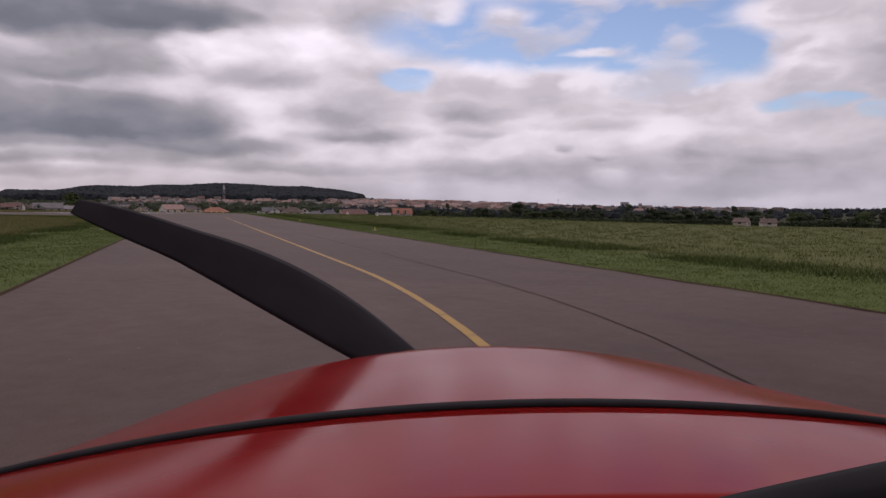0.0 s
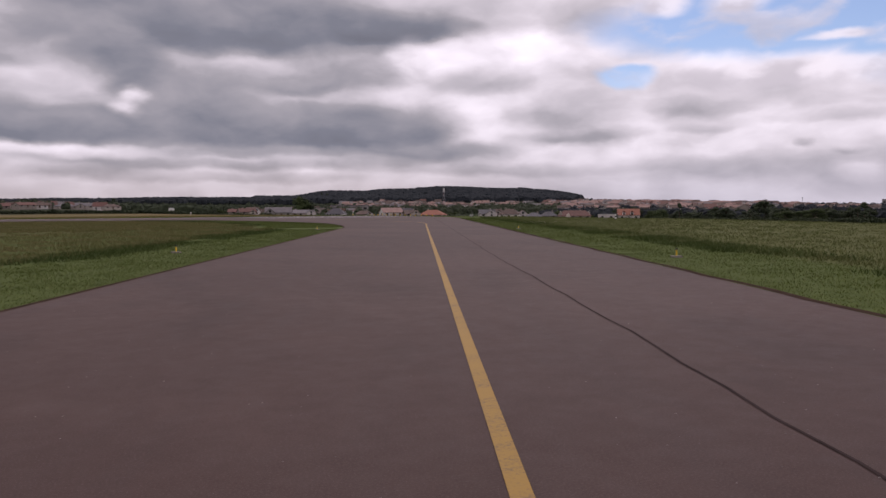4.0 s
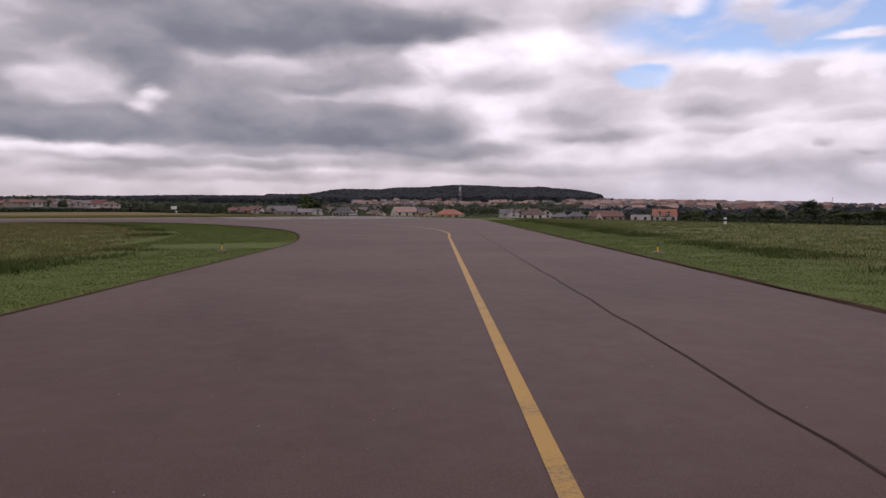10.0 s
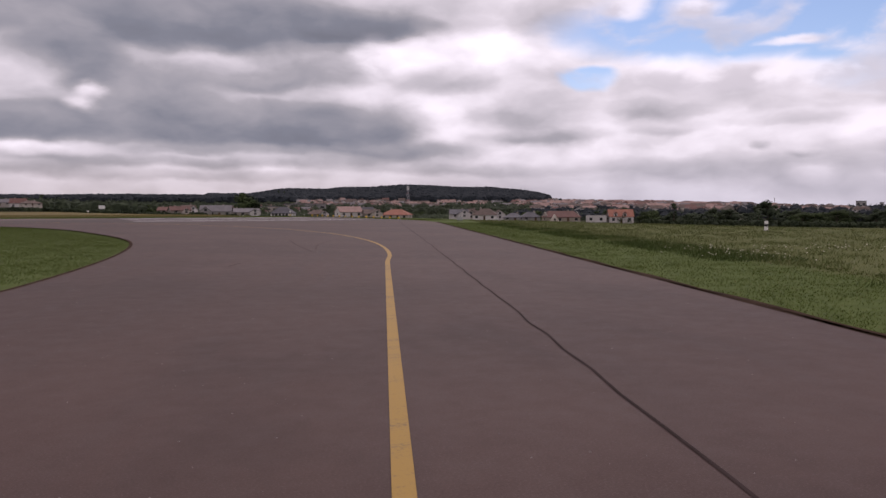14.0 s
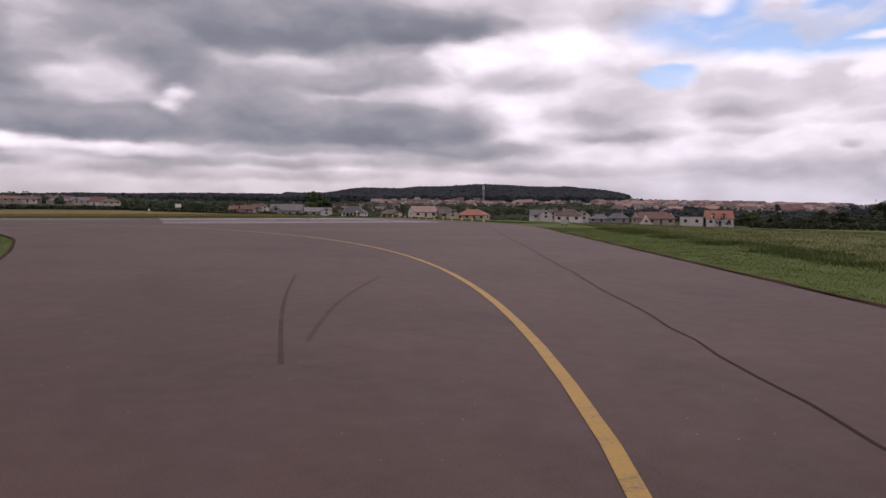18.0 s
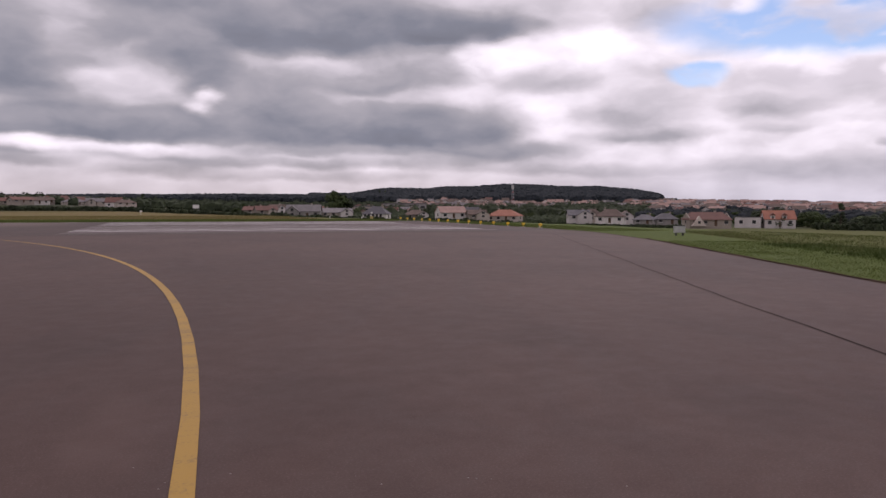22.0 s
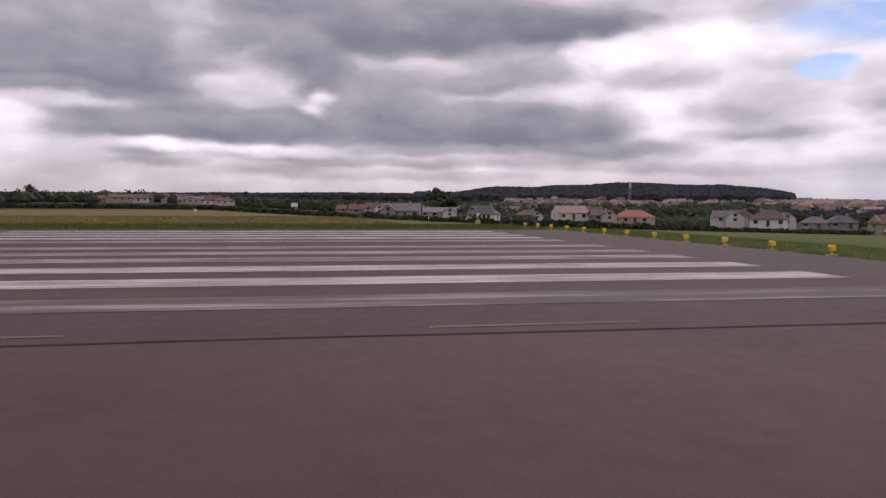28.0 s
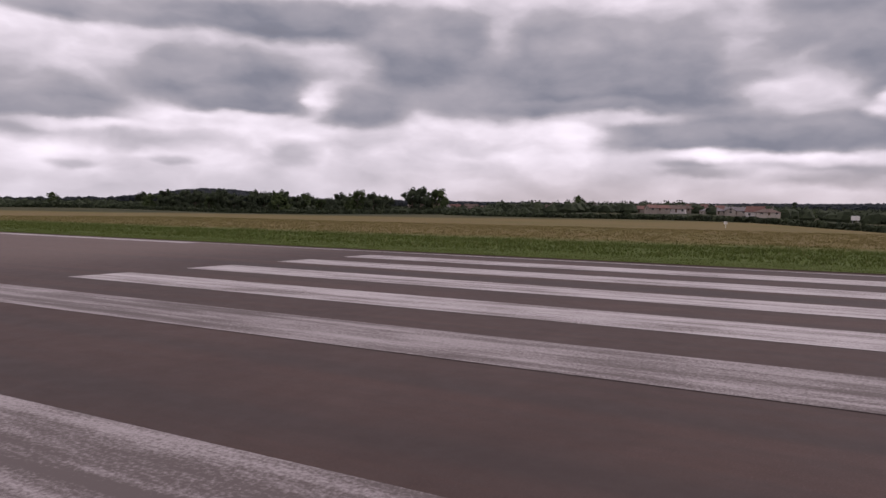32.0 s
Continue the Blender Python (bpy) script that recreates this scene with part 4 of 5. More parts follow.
# ---- hedges in front of the houses ----
def hedge(name, points, tall, thick, label, seed):
    rng = random.Random(seed)
    lv, lf = [], []
    for (xa, ya), (xb, yb) in zip(points, points[1:]):
        n = int(math.hypot(xb - xa, yb - ya) * 26)
        for i in range(n):
            k = rng.random()
            h = tall * (0.8 + 0.35 * noise.noise((xa + k * 9.7 * (xb - xa) / 30, ya * 0.1, 0)))
            x, y = xa + (xb - xa) * k + rng.gauss(0, thick * 0.4), ya + (yb - ya) * k + rng.gauss(0, thick * 0.4)
            p = Vector((x, y, land(x, y) - 0.2 + h * rng.random() ** 0.7))
            nrm = Vector((rng.gauss(0, 1), rng.gauss(0, 1) - 0.5, rng.gauss(0.5, 0.8))).normalized()
            s = nrm.orthogonal().normalized() * rng.uniform(0.4, 0.8)
            q = nrm.cross(s) * rng.uniform(0.6, 1.0)
            b = len(lv)
            lv += [tuple(p + s), tuple(p + q), tuple(p - s), tuple(p - q), tuple(p + nrm * 0.2)]
            lf += [(b, b + 1, b + 4), (b + 1, b + 2, b + 4), (b + 2, b + 3, b + 4), (b + 3, b, b + 4)]
    return tagged(raw(name, lv, lf, leaf_dark), label, "hedge", kind="stuff")


hedge("hedge", [polar(a, r) for a, r in ((-26, 330), (-16, 300), (-6, 262), (2, 236), (10, 215), (18, 205), (26, 215), (31, 222))], 2.0, 1.6,
      "dark overgrown hedge between the airfield and the houses", 11)
hedge("hedge", [polar(a, r) for a, r in ((31, 222), (36, 228), (41, 236))], 1.3, 1.2, "low dark hedge at the foot of the houses", 15)
hedge("hedge", [polar(a, r) for a, r in ((-66, 400), (-50, 390), (-38, 380), (-26, 340))], 2.2, 2.0, "dark hedge along the far edge of the field", 12)
hedge("hedge", [polar(a, r) for a, r in ((50.5, 262), (58, 262), (75, 270), (100, 280))], 2.8, 2.4, "dark hedge along the foot of the tree belt", 13)


# ---- houses ----
# gable wings that face the airfield: offset, width, height, colour, by the house's place
WINGS = {(106, 245): ((1.6, 5.2, 3.5, "cream"),), (93, 287): ((2.6, 4.6, 3.4, "white"),), (145, 232): ((2.0, 5.6, 4.1, "white"),),
         (160, 247): ((-1.5, 5.0, 4.6, "cream"),), (54, 276): ((3.6, 5.0, 3.4, "white"),), (35, 319): ((0.6, 4.6, 4.4, "white"),),
         (166, 231): ((0.0, 5.4, 4.6, "white"),), (27, 290): ((2.0, 3.6, 2.8, "cream"),), (40, 268): ((-4.0, 5.0, 4.9, "grey"),),
         (-90, 464): ((2.5, 5.0, 4.4, "white"),), (-59, 488): ((-2.5, 5.0, 4.0, "cream"),)}


def house(x, y, z, wide, tall, turn, kind, wall, roof, windows=True, seed=0, deep=None):
    rng = random.Random(seed * 7 + int(x))
    deep = deep or max(6.5, min(10.0, wide * 0.8))
    names = {"orange": "orange", "rose": "pale red", "red": "red-brown", "brown": "brown", "grey": "grey", "slate": "dark slate"}
    walls = {"white": "white", "cream": "cream", "tan": "beige", "grey": "grey"}
    ob = empty("house", pose(x, y, z, 0, 0, turn), "%s plastered house with a %s %s" % (walls[wall], names[roof], "flat roof" if kind == "flat" else "tiled hip roof" if kind == "hip" else "tiled gable roof"), "house")
    eave = tall * (0.96 if kind == "flat" else 0.5 if kind in ("hip", "halfhip") else 0.52)
    if kind == "dormer":
        eave = tall * 0.5
    w, d = wide / 2, deep / 2
    bm = bmesh.new()
    box(bm, -w, w, -d, d, -2.5, eave)
    if kind in ("gable", "dormer", "halfhip"):
        for sx in (-1, 1):
            top = tall - 0.25
            vs = [bm.verts.new(v) for v in ((sx * w, -d, eave), (sx * w, d, eave), (sx * w, 0, top), (sx * (w - 0.3), -d, eave), (sx * (w - 0.3), d, eave), (sx * (w - 0.3), 0, top))]
            for q in ((0, 1, 2), (5, 4, 3), (0, 2, 5, 3), (1, 4, 5, 2)):
                bm.faces.new([vs[i] for i in q])
    part("wall", bm, WALLS[wall], ob)
    o = 0.45
    bm = bmesh.new()
    if kind == "flat":
        box(bm, -w - 0.15, w + 0.15, -d - 0.15, d + 0.15, eave, tall, 0.05)
    else:
        run = 0.0 if kind in ("gable", "dormer") else min(w * 0.75, d * 0.9) if kind == "hip" else w * 0.28
        ew, ed = w + o * 0.8, d + o
        e = eave - 0.18
        top, th = tall, 0.16
        rx = ew - run
        outer = [(-ew, -ed, e), (ew, -ed, e), (ew, ed, e), (-ew, ed, e), (-rx, 0, top), (rx, 0, top)]
        inner = [(px, py, pz - th) for px, py, pz in outer]
        vs = [bm.verts.new(v) for v in outer + inner]
        for q in ((0, 1, 5, 4), (2, 3, 4, 5)):
            bm.faces.new([vs[i] for i in q])
            bm.faces.new([vs[i + 6] for i in reversed(q)])
        if run > 0:
            for q in ((1, 2, 5), (3, 0, 4)):
                bm.faces.new([vs[i] for i in q])
                bm.faces.new([vs[i + 6] for i in reversed(q)])
            rimq = ((0, 1), (1, 2), (2, 3), (3, 0))
        else:
            rimq = ((0, 1), (1, 5), (5, 2), (2, 3), (3, 4), (4, 0))
        for a, b in rimq:
            bm.faces.new([vs[a], vs[a + 6], vs[b + 6], vs[b]])
    roof_ob = part("roof", bm, ROOFS[roof], ob)
    if kind != "flat":
        bm = bmesh.new()
        cx = rng.choice((-1, 1)) * w * 0.45
        box(bm, cx - 0.35, cx + 0.35, -0.3 + 0.8, 0.3 + 0.8, tall - 1.4, tall + 0.55, 0.04)
        part("chimney", bm, WALLS["tan"], ob)
    if windows:
        n = max(1, int(wide / 3.2))
        for i in range(n):
            cx = -w + wide * (i + 0.5) / n
            front_door = i == n // 2 and n > 1 and kind != "flat"
            base_z, h, hw = (0.0, 2.05, 0.5) if front_door else (max(0.5, eave * 0.32), min(1.3, eave * 0.45), 0.62)
            bm = bmesh.new()
            box(bm, cx - hw, cx + hw, -d - 0.04, -d + 0.02, base_z, base_z + min(h, eave - base_z - 0.2))
            if front_door:
                part("door", bm, brown_wood, ob)
            else:
                win = part("window", bm, dark_glass, ob)
                bm = bmesh.new()
                box(bm, cx - hw - 0.1, cx + hw + 0.1, -d - 0.10, -d - 0.042, base_z - 0.12, base_z)
                part("sill", bm, white_trim, win)
        for sx in (-1, 1):
            bm = bmesh.new()
            box(bm, sx * w - 0.03, sx * w + 0.04 * 1.0, -0.6, 0.6, max(0.5, eave * 0.35), max(0.5, eave * 0.35) + min(1.2, eave * 0.45))
            part("window", bm, dark_glass, ob)
    if kind == "dormer":
        for cx in (-wide * 0.24, wide * 0.14):
            bm = bmesh.new()
            box(bm, cx - 0.75, cx + 0.75, -d - 0.12, -d + 2.4, eave - 0.4, eave + 1.25)
            dorm = part("dormer", bm, WALLS[wall], ob)
            bm = bmesh.new()
            vs = [bm.verts.new(v) for v in ((cx - 1.0, -d - 0.3, eave + 1.15), (cx + 1.0, -d - 0.3, eave + 1.15), (cx, -d - 0.3, eave + 2.1), (cx - 1.0, -d + 2.6, eave + 1.15), (cx + 1.0, -d + 2.6, eave + 1.15), (cx, -d + 2.6, eave + 2.1))]
            for q in ((0, 1, 2), (5, 4, 3), (0, 2, 5, 3), (1, 4, 5, 2), (0, 3, 4, 1)):
                bm.faces.new([vs[i] for i in q])
            part("dormer_roof", bm, ROOFS["red"], dorm)
            bm = bmesh.new()
            box(bm, cx - 0.4, cx + 0.4, -d - 0.16, -d - 0.1, eave - 0.1, eave + 0.95)
            part("window", bm, dark_glass, dorm)
    for cx, ww, wt_, hue in WINGS.get((round(x), round(y)), ()):
        front, we = -d - 2.2, wt_ * 0.58
        bm = bmesh.new()
        box(bm, cx - ww / 2, cx + ww / 2, front, -d + 0.02, -2.5, we)
        vs = [bm.verts.new(v) for v in ((cx - ww / 2, front, we), (cx + ww / 2, front, we), (cx, front, wt_ - 0.2), (cx - ww / 2, front + 0.3, we), (cx + ww / 2, front + 0.3, we), (cx, front + 0.3, wt_ - 0.2))]
        for q in ((0, 1, 2), (5, 4, 3), (0, 2, 5, 3), (1, 4, 5, 2)):
            bm.faces.new([vs[i] for i in q])
        wing = part("wing", bm, WALLS[hue], ob, "%s gable wing facing the airfield" % walls[hue])
        bm = bmesh.new()
        eo = ww / 2 + 0.4
        ze = we - 0.4 * (wt_ - we) / (ww / 2)
        vs = [bm.verts.new((px, py, pz - th2)) for th2 in (0.0, 0.15) for px, py, pz in ((cx - eo, front - 0.35, ze), (cx, front - 0.35, wt_), (cx + eo, front - 0.35, ze), (cx - eo, 0, ze), (cx, 0, wt_), (cx + eo, 0, ze))]
        for q in ((0, 1, 4, 3), (1, 2, 5, 4)):
            bm.faces.new([vs[i] for i in reversed(q)])
            bm.faces.new([vs[i + 6] for i in q])
        for a, b in ((0, 1), (1, 2), (2, 5), (3, 0)):
            bm.faces.new([vs[a], vs[b], vs[b + 6], vs[a + 6]])
        part("wing_roof", bm, ROOFS[roof], wing)
        for zz in (we * 0.3, we * 0.95):
            bm = bmesh.new()
            box(bm, cx - 0.55, cx + 0.55, front - 0.05, front + 0.02, zz, zz + min(1.15, wt_ * 0.24))
            part("window", bm, dark_glass, wing)
    if (round(x), round(y)) == (63, 239):
        # dark brown panel across the lower part of the front wall
        bm = bmesh.new()
        box(bm, -w + 0.3, w - 1.3, -d - 0.10, -d - 0.06, -2.0, eave * 0.42)
        part("garage_front", bm, brown_wood, ob, "dark brown ground floor front")
        for k in range(5):
            bm = bmesh.new()
            box(bm, -w + 0.6 + k * 1.5, -w + 1.5 + k * 1.5, -d - 0.07, -d + 0.02, eave * 0.55, eave * 0.88)
            part("window", bm, dark_glass, ob)
    if kind == "halfhip":
        bm = bmesh.new()
        box(bm, -w * 0.6 - 0.45, -w * 0.6 + 0.45, -d - 1.26, -d - 1.2, eave * 0.35, eave * 0.7)
        part("window", bm, dark_glass, ob)
        bm = bmesh.new()
        vs = [bm.verts.new(v) for v in ((-w * 0.95, -d - 1.2, 0), (-w * 0.25, -d - 1.2, 0), (-w * 0.6, -d - 1.2, eave + 1.0), (-w * 0.95, -d + 0.1, 0), (-w * 0.25, -d + 0.1, 0), (-w * 0.6, -d + 0.1, eave + 1.0))]
        for q in ((0, 1, 2), (5, 4, 3), (0, 2, 5, 3), (1, 4, 5, 2)):
            bm.faces.new([vs[i] for i in q])
        part("porch_gable", bm, WALLS["cream"], ob)
    return ob


HOUSES_BEHIND_THE_FIELD = [
    (-112, 480, 3.9, 12.4, 4.1, 12, 'gable', 'tan', 'red'),
    (-90, 464, 3.2, 12.5, 4.7, 10, 'gable', 'white', 'brown'),
    (-72, 487, 3.7, 12.9, 3.9, 8, 'hip', 'cream', 'grey'),
    (-59, 488, 3.7, 12.5, 4.3, 6, 'gable', 'cream', 'grey'),
    (-41, 470, 3.4, 11.4, 3.5, 4, 'hip', 'cream', 'brown'),
    (22, 300, -0.5, 6.2, 2.9, -4, 'gable', 'tan', 'red'),
    (27, 290, -0.9, 8.8, 3.6, -5, 'gable', 'tan', 'red'),
    (35, 319, -0.1, 6.9, 4.7, -6, 'gable', 'white', 'brown'),
    (40, 268, -2.3, 13.3, 5.4, -8, 'gable', 'grey', 'grey'),
    (54, 276, -1.8, 13.4, 3.5, -11, 'gable', 'cream', 'grey'),
    (63, 239, -2.9, 9.2, 5.2, -14, 'hip', 'white', 'slate'),
    (93, 287, -0.5, 9.8, 3.8, -17, 'hip', 'tan', 'brown'),
    (98, 254, -2.5, 10.9, 5.0, -20, 'gable', 'white', 'rose'),
]
HOUSES_BEHIND_THE_RUNWAY_END = [
    (110, 262, -2.2, 6.6, 5.4, -21, 'gable', 'grey', 'slate'),
    (106, 245, -2.5, 7.4, 3.6, -22, 'gable', 'tan', 'brown'),
    (126, 262, -3.9, 13.6, 5.0, -24, 'hip', 'cream', 'orange'),
    (145, 232, -3.1, 8.5, 4.2, -30, 'gable', 'white', 'slate'),
    (160, 247, -2.6, 8.8, 5.2, -31, 'hip', 'tan', 'brown'),
    (151, 217, -3.9, 10.8, 5.3, -32, 'hip', 'white', 'brown'),
    (166, 231, -2.4, 3.3, 3.6, -33, 'gable', 'white', 'brown'),
    (159, 206, -4.1, 7.2, 3.5, -35, 'hip', 'grey', 'slate'),
    (168, 206, -4.2, 8.4, 4.0, -36, 'hip', 'grey', 'slate'),
    (167, 181, -4.4, 14.1, 4.8, -39, 'halfhip', 'tan', 'red'),
    (196, 193, -5.1, 9.1, 3.5, -42, 'flat', 'white', 'grey'),
    (205, 188, -5.2, 10.7, 6.2, -44, 'dormer', 'white', 'orange'),
]
FARTHER_HOUSES = [
    (213, -11, -4.6, 4.8, 2.7, -63, 'gable', 'cream', 'brown'),
    (217, -19, -4.8, 5.2, 2.8, -64, 'gable', 'cream', 'brown'),
    (-94, 443, 5.9, 11.4, 3.3, 13, 'gable', 'tan', 'red'),
    (-86, 455, 4.1, 10.0, 4.0, 12, 'gable', 'white', 'brown'),
    (-83, 459, 6.8, 6.7, 3.0, 11, 'gable', 'tan', 'brown'),
    (-107, 498, 4.3, 8.4, 3.5, 13, 'gable', 'tan', 'red'),
    (-94, 491, 3.8, 11.4, 4.1, 12, 'gable', 'white', 'brown'),
    (-75, 545, 5.3, 20.8, 4.4, 9, 'hip', 'cream', 'grey'),
]
for i, (x, y, z, wide, tall, turn, kind, wall, roof) in enumerate(HOUSES_BEHIND_THE_FIELD + HOUSES_BEHIND_THE_RUNWAY_END + FARTHER_HOUSES):
    house(x, y, max(z, land(x, y)) if z - land(x, y) < 2.2 else land(x, y) + 1.5, wide, tall, turn + (-14, 9, 18, -6, 12)[i % 5], kind, wall, roof, True, i)


def town(az0, az1, r0, r1, n, seed, roofs, walls):
    """Rows of far houses, each an object of its own."""
    rng = random.Random(seed)
    stock = {}
    for i in range(n):
        x, y = polar(az0 + (az1 - az0) * (i + rng.random()) / n, rng.uniform(r0, r1))
        wall, roof, kind = rng.choice(walls), rng.choice(roofs), rng.choice(("gable", "gable", "hip"))
        az = -math.degrees(math.atan2(x, y))
        turn = az + rng.choice((0, 0, 90)) + rng.uniform(-15, 15)
        key = (wall, roof, kind)
        if key in stock:
            copy_thing(stock[key], pose(x, y, land(x, y), 0, 0, turn))
        else:
            ob = house(x, y, land(x, y), rng.uniform(8, 13), rng.uniform(5.0, 6.4), turn, kind, wall, roof, True, i + seed)
            stock[key] = ob


town(8, 18, 400, 640, 20, 31, ("brown", "red", "grey"), ("white", "cream", "tan"))
town(16, 33, 700, 900, 90, 32, ("brown", "rose", "grey"), ("white", "white", "cream"))
town(-30, -3, 480, 640, 42, 34, ("brown", "red", "grey"), ("cream", "tan", "white"))


def far_town(az0, az1, r0, r1, n, seed, label):
    """Far houses too small to pick apart, joined: walls, gable or hip roofs, dark windows."""
    rng = random.Random(seed)
    mats = [WALLS["white"], WALLS["cream"], WALLS["tan"], ROOFS["rose"], ROOFS["brown"], ROOFS["red"], ROOFS["grey"], dark_glass]
    verts, faces, slots = [], [], []

    def put(m, points, quads, slot):
        k = len(verts)
        verts.extend(tuple(m @ Vector(p)) for p in points)
        for q in quads:
            faces.append(tuple(k + i for i in q))
            slots.append(slot)

    for i in range(n):
        x, y = polar(az0 + (az1 - az0) * (i + rng.random()) / n, r0 + (r1 - r0) * rng.random() ** 0.8)
        w, d, eave = rng.uniform(3.2, 7.0), rng.uniform(3.2, 4.6), rng.uniform(2.6, 4.6)
        top, hip = eave + rng.uniform(1.5, 2.6), rng.choice((0.0, 0.0, 2.0))
        m = pose(x, y, land(x, y), 0, 0, -math.degrees(math.atan2(x, y)) + rng.choice((0, 0, 90)) + rng.uniform(-25, 25))
        wall, roof = rng.choice((0, 0, 1, 1, 2)), rng.choice((3, 3, 4, 4, 5, 6))
        put(m, [(px, py, pz) for pz in (-4, eave) for px, py in ((-w, -d), (w, -d), (w, d), (-w, d))] + [(-w, 0, top - 0.2), (w, 0, top - 0.2)],
            ((0, 1, 5, 4), (1, 2, 6, 5), (2, 3, 7, 6), (3, 0, 4, 7)) + (((5, 6, 9), (7, 4, 8)) if hip == 0 else ()), wall)
        o = 0.5
        put(m, ((-w - o, -d - o, eave - 0.25), (w + o, -d - o, eave - 0.25), (w + o, d + o, eave - 0.25), (-w - o, d + o, eave - 0.25), (-w - o + hip, 0, top), (w + o - hip, 0, top)),
            ((0, 1, 5, 4), (2, 3, 4, 5)) + (((1, 2, 5), (3, 0, 4)) if hip else ()), roof)
        for side in (-1, 1):
            for k in range(max(1, int(w / 1.6))):
                cx = -w + 2 * w * (k + 0.5) / max(1, int(w / 1.6))
                put(m, ((cx - 0.55, side * (d + 0.05), 0.9), (cx + 0.55, side * (d + 0.05), 0.9), (cx + 0.55, side * (d + 0.05), 2.1), (cx - 0.55, side * (d + 0.05), 2.1)), ((0, 1, 2, 3),), 7)
    return tagged(raw("far_houses", verts, faces, mats, slots=slots), label, "houses", kind="stuff")


far_town(34, 52, 560, 1050, 420, 33, "dense far rows of pale houses with red-brown roofs")
far_town(50, 74, 560, 950, 70, 35, "scattered far pale houses between trees")
far_town(16, 25, 890, 985, 46, 37, "white houses climbing the foot of the wooded hill")
far_town(17, 34, 640, 780, 45, 36, "small pale houses at the foot of the wooded hill")


def long_building(x, y, wide, deep, tall, turn, wall, label):
    ob = empty("hall", pose(x, y, land(x, y), 0, 0, turn), label, "building")
    bm = bmesh.new()
    box(bm, -wide / 2, wide / 2, -deep / 2, deep / 2, -3, tall)
    part("wall", bm, wall, ob)
    bm = bmesh.new()
    box(bm, -wide / 2 - 0.4, wide / 2 + 0.4, -deep / 2 - 0.4, deep / 2 + 0.4, tall, tall + 0.5)
    part("roof", bm, ROOFS["grey"], ob)
    n = int(wide / 5)
    for i in range(n):
        cx = -wide / 2 + wide * (i + 0.5) / n
        bm = bmesh.new()
        box(bm, cx - 1.5, cx + 1.5, -deep / 2 - 0.05, -deep / 2 + 0.02, tall * 0.5, tall * 0.75)
        part("window", bm, dark_glass, ob)


long_building(*polar(16.6, 560), 34, 18, 7.0, -16, WALLS["grey"], "long grey industrial hall among the houses")
long_building(*polar(12.6, 500), 30, 14, 5.5, -12, WALLS["cream"], "long pale flat-roofed building among the houses")
long_building(972, 587, 13, 10, 10.8 - land(972, 587), -57, WALLS["grey"], "far grey tower block on the horizon")
long_building(987, 567, 5, 5, 8.8 - land(987, 567), -59, WALLS["grey"], "far slender grey tower on the horizon")


def lattice_tower(x, y, tall):
    ob = empty("telecom_tower", pose(x, y, land(x, y), 0, 0, 20), "grey lattice telecom tower with antennas above the houses", "tower")
    for sx in (-1, 1):
        for sy in (-1, 1):
            verts, faces = [], []
            for z, r in ((0, 1.3), (tall, 0.5)):
                for dx, dy in ((-0.09, -0.09), (0.09, -0.09), (0.09, 0.09), (-0.09, 0.09)):
                    verts.append((sx * r + dx, sy * r + dy, z))
            faces = [(0, 1, 5, 4), (1, 2, 6, 5), (2, 3, 7, 6), (3, 0, 4, 7)]
            raw("leg", verts, faces, steel, ob)
    n = 11
    for i in range(n):
        z0, z1 = tall * i / n, tall * (i + 1) / n
        r0, r1 = 1.3 - 0.8 * i / n, 1.3 - 0.8 * (i + 1) / n
        bm = bmesh.new()
        for sx, sy, qx, qy in ((-1, -1, 1, -1), (1, -1, 1, 1), (1, 1, -1, 1), (-1, 1, -1, -1)):
            a, b = Vector((sx * r0, sy * r0, z0)), Vector((qx * r1, qy * r1, z1))
            d = b - a
            bmesh.ops.create_cone(bm, cap_ends=False, segments=4, radius1=0.06, radius2=0.06, depth=d.length,
                                  matrix=Matrix.Translation((a + b) / 2) @ d.to_track_quat("Z", "Y").to_matrix().to_4x4())
        part("brace", bm, red_steel if i % 4 == 3 else steel, ob)
    for i in range(5):
        a = i * 1.256
        bm = bmesh.new()
        box(bm, math.cos(a) - 0.2, math.cos(a) + 0.2, math.sin(a) - 0.2, math.sin(a) + 0.2, tall - 4.0, tall + 0.5, 0.05)
        part("antenna", bm, white_trim, ob)
    bm = bmesh.new()
    tube(bm, 0, 0, tall, tall + 3.5, 0.12, 0.06, 6)
    part("spike", bm, steel, ob)


lattice_tower(336, 717, 26.8 - land(336, 717))


def pylon(x, y, tall):
    ob = empty("mast", pose(x, y, land(x, y)), "thin steel mast above the trees", "mast")
    bm = bmesh.new()
    tube(bm, 0, 0, -1, tall, 0.35, 0.18, 8)
    part("pole", bm, steel, ob)
    bm = bmesh.new()
    box(bm, -0.9, 0.9, -0.2, 0.2, tall - 2.6, tall - 0.6, 0.1)
    part("antenna", bm, steel, ob)


pylon(973, 731, 16.9 - land(973, 731))


def billboard(x, y):
    ob = empty("billboard", pose(x, y, land(x, y), 0, 0, 0), "plain white board on two posts among the bushes", "sign")
    for sx in (-1.3, 1.3):
        bm = bmesh.new()
        tube(bm, sx, 0, -1, 2.2, 0.1, 0.1, 6)
        part("post", bm, steel, ob)
    bm = bmesh.new()
    box(bm, -2.0, 2.0, -0.14, -0.02, 1.6, 4.0, 0.04)
    part("board", bm, white_plastic, ob)


billboard(0.9, 475)


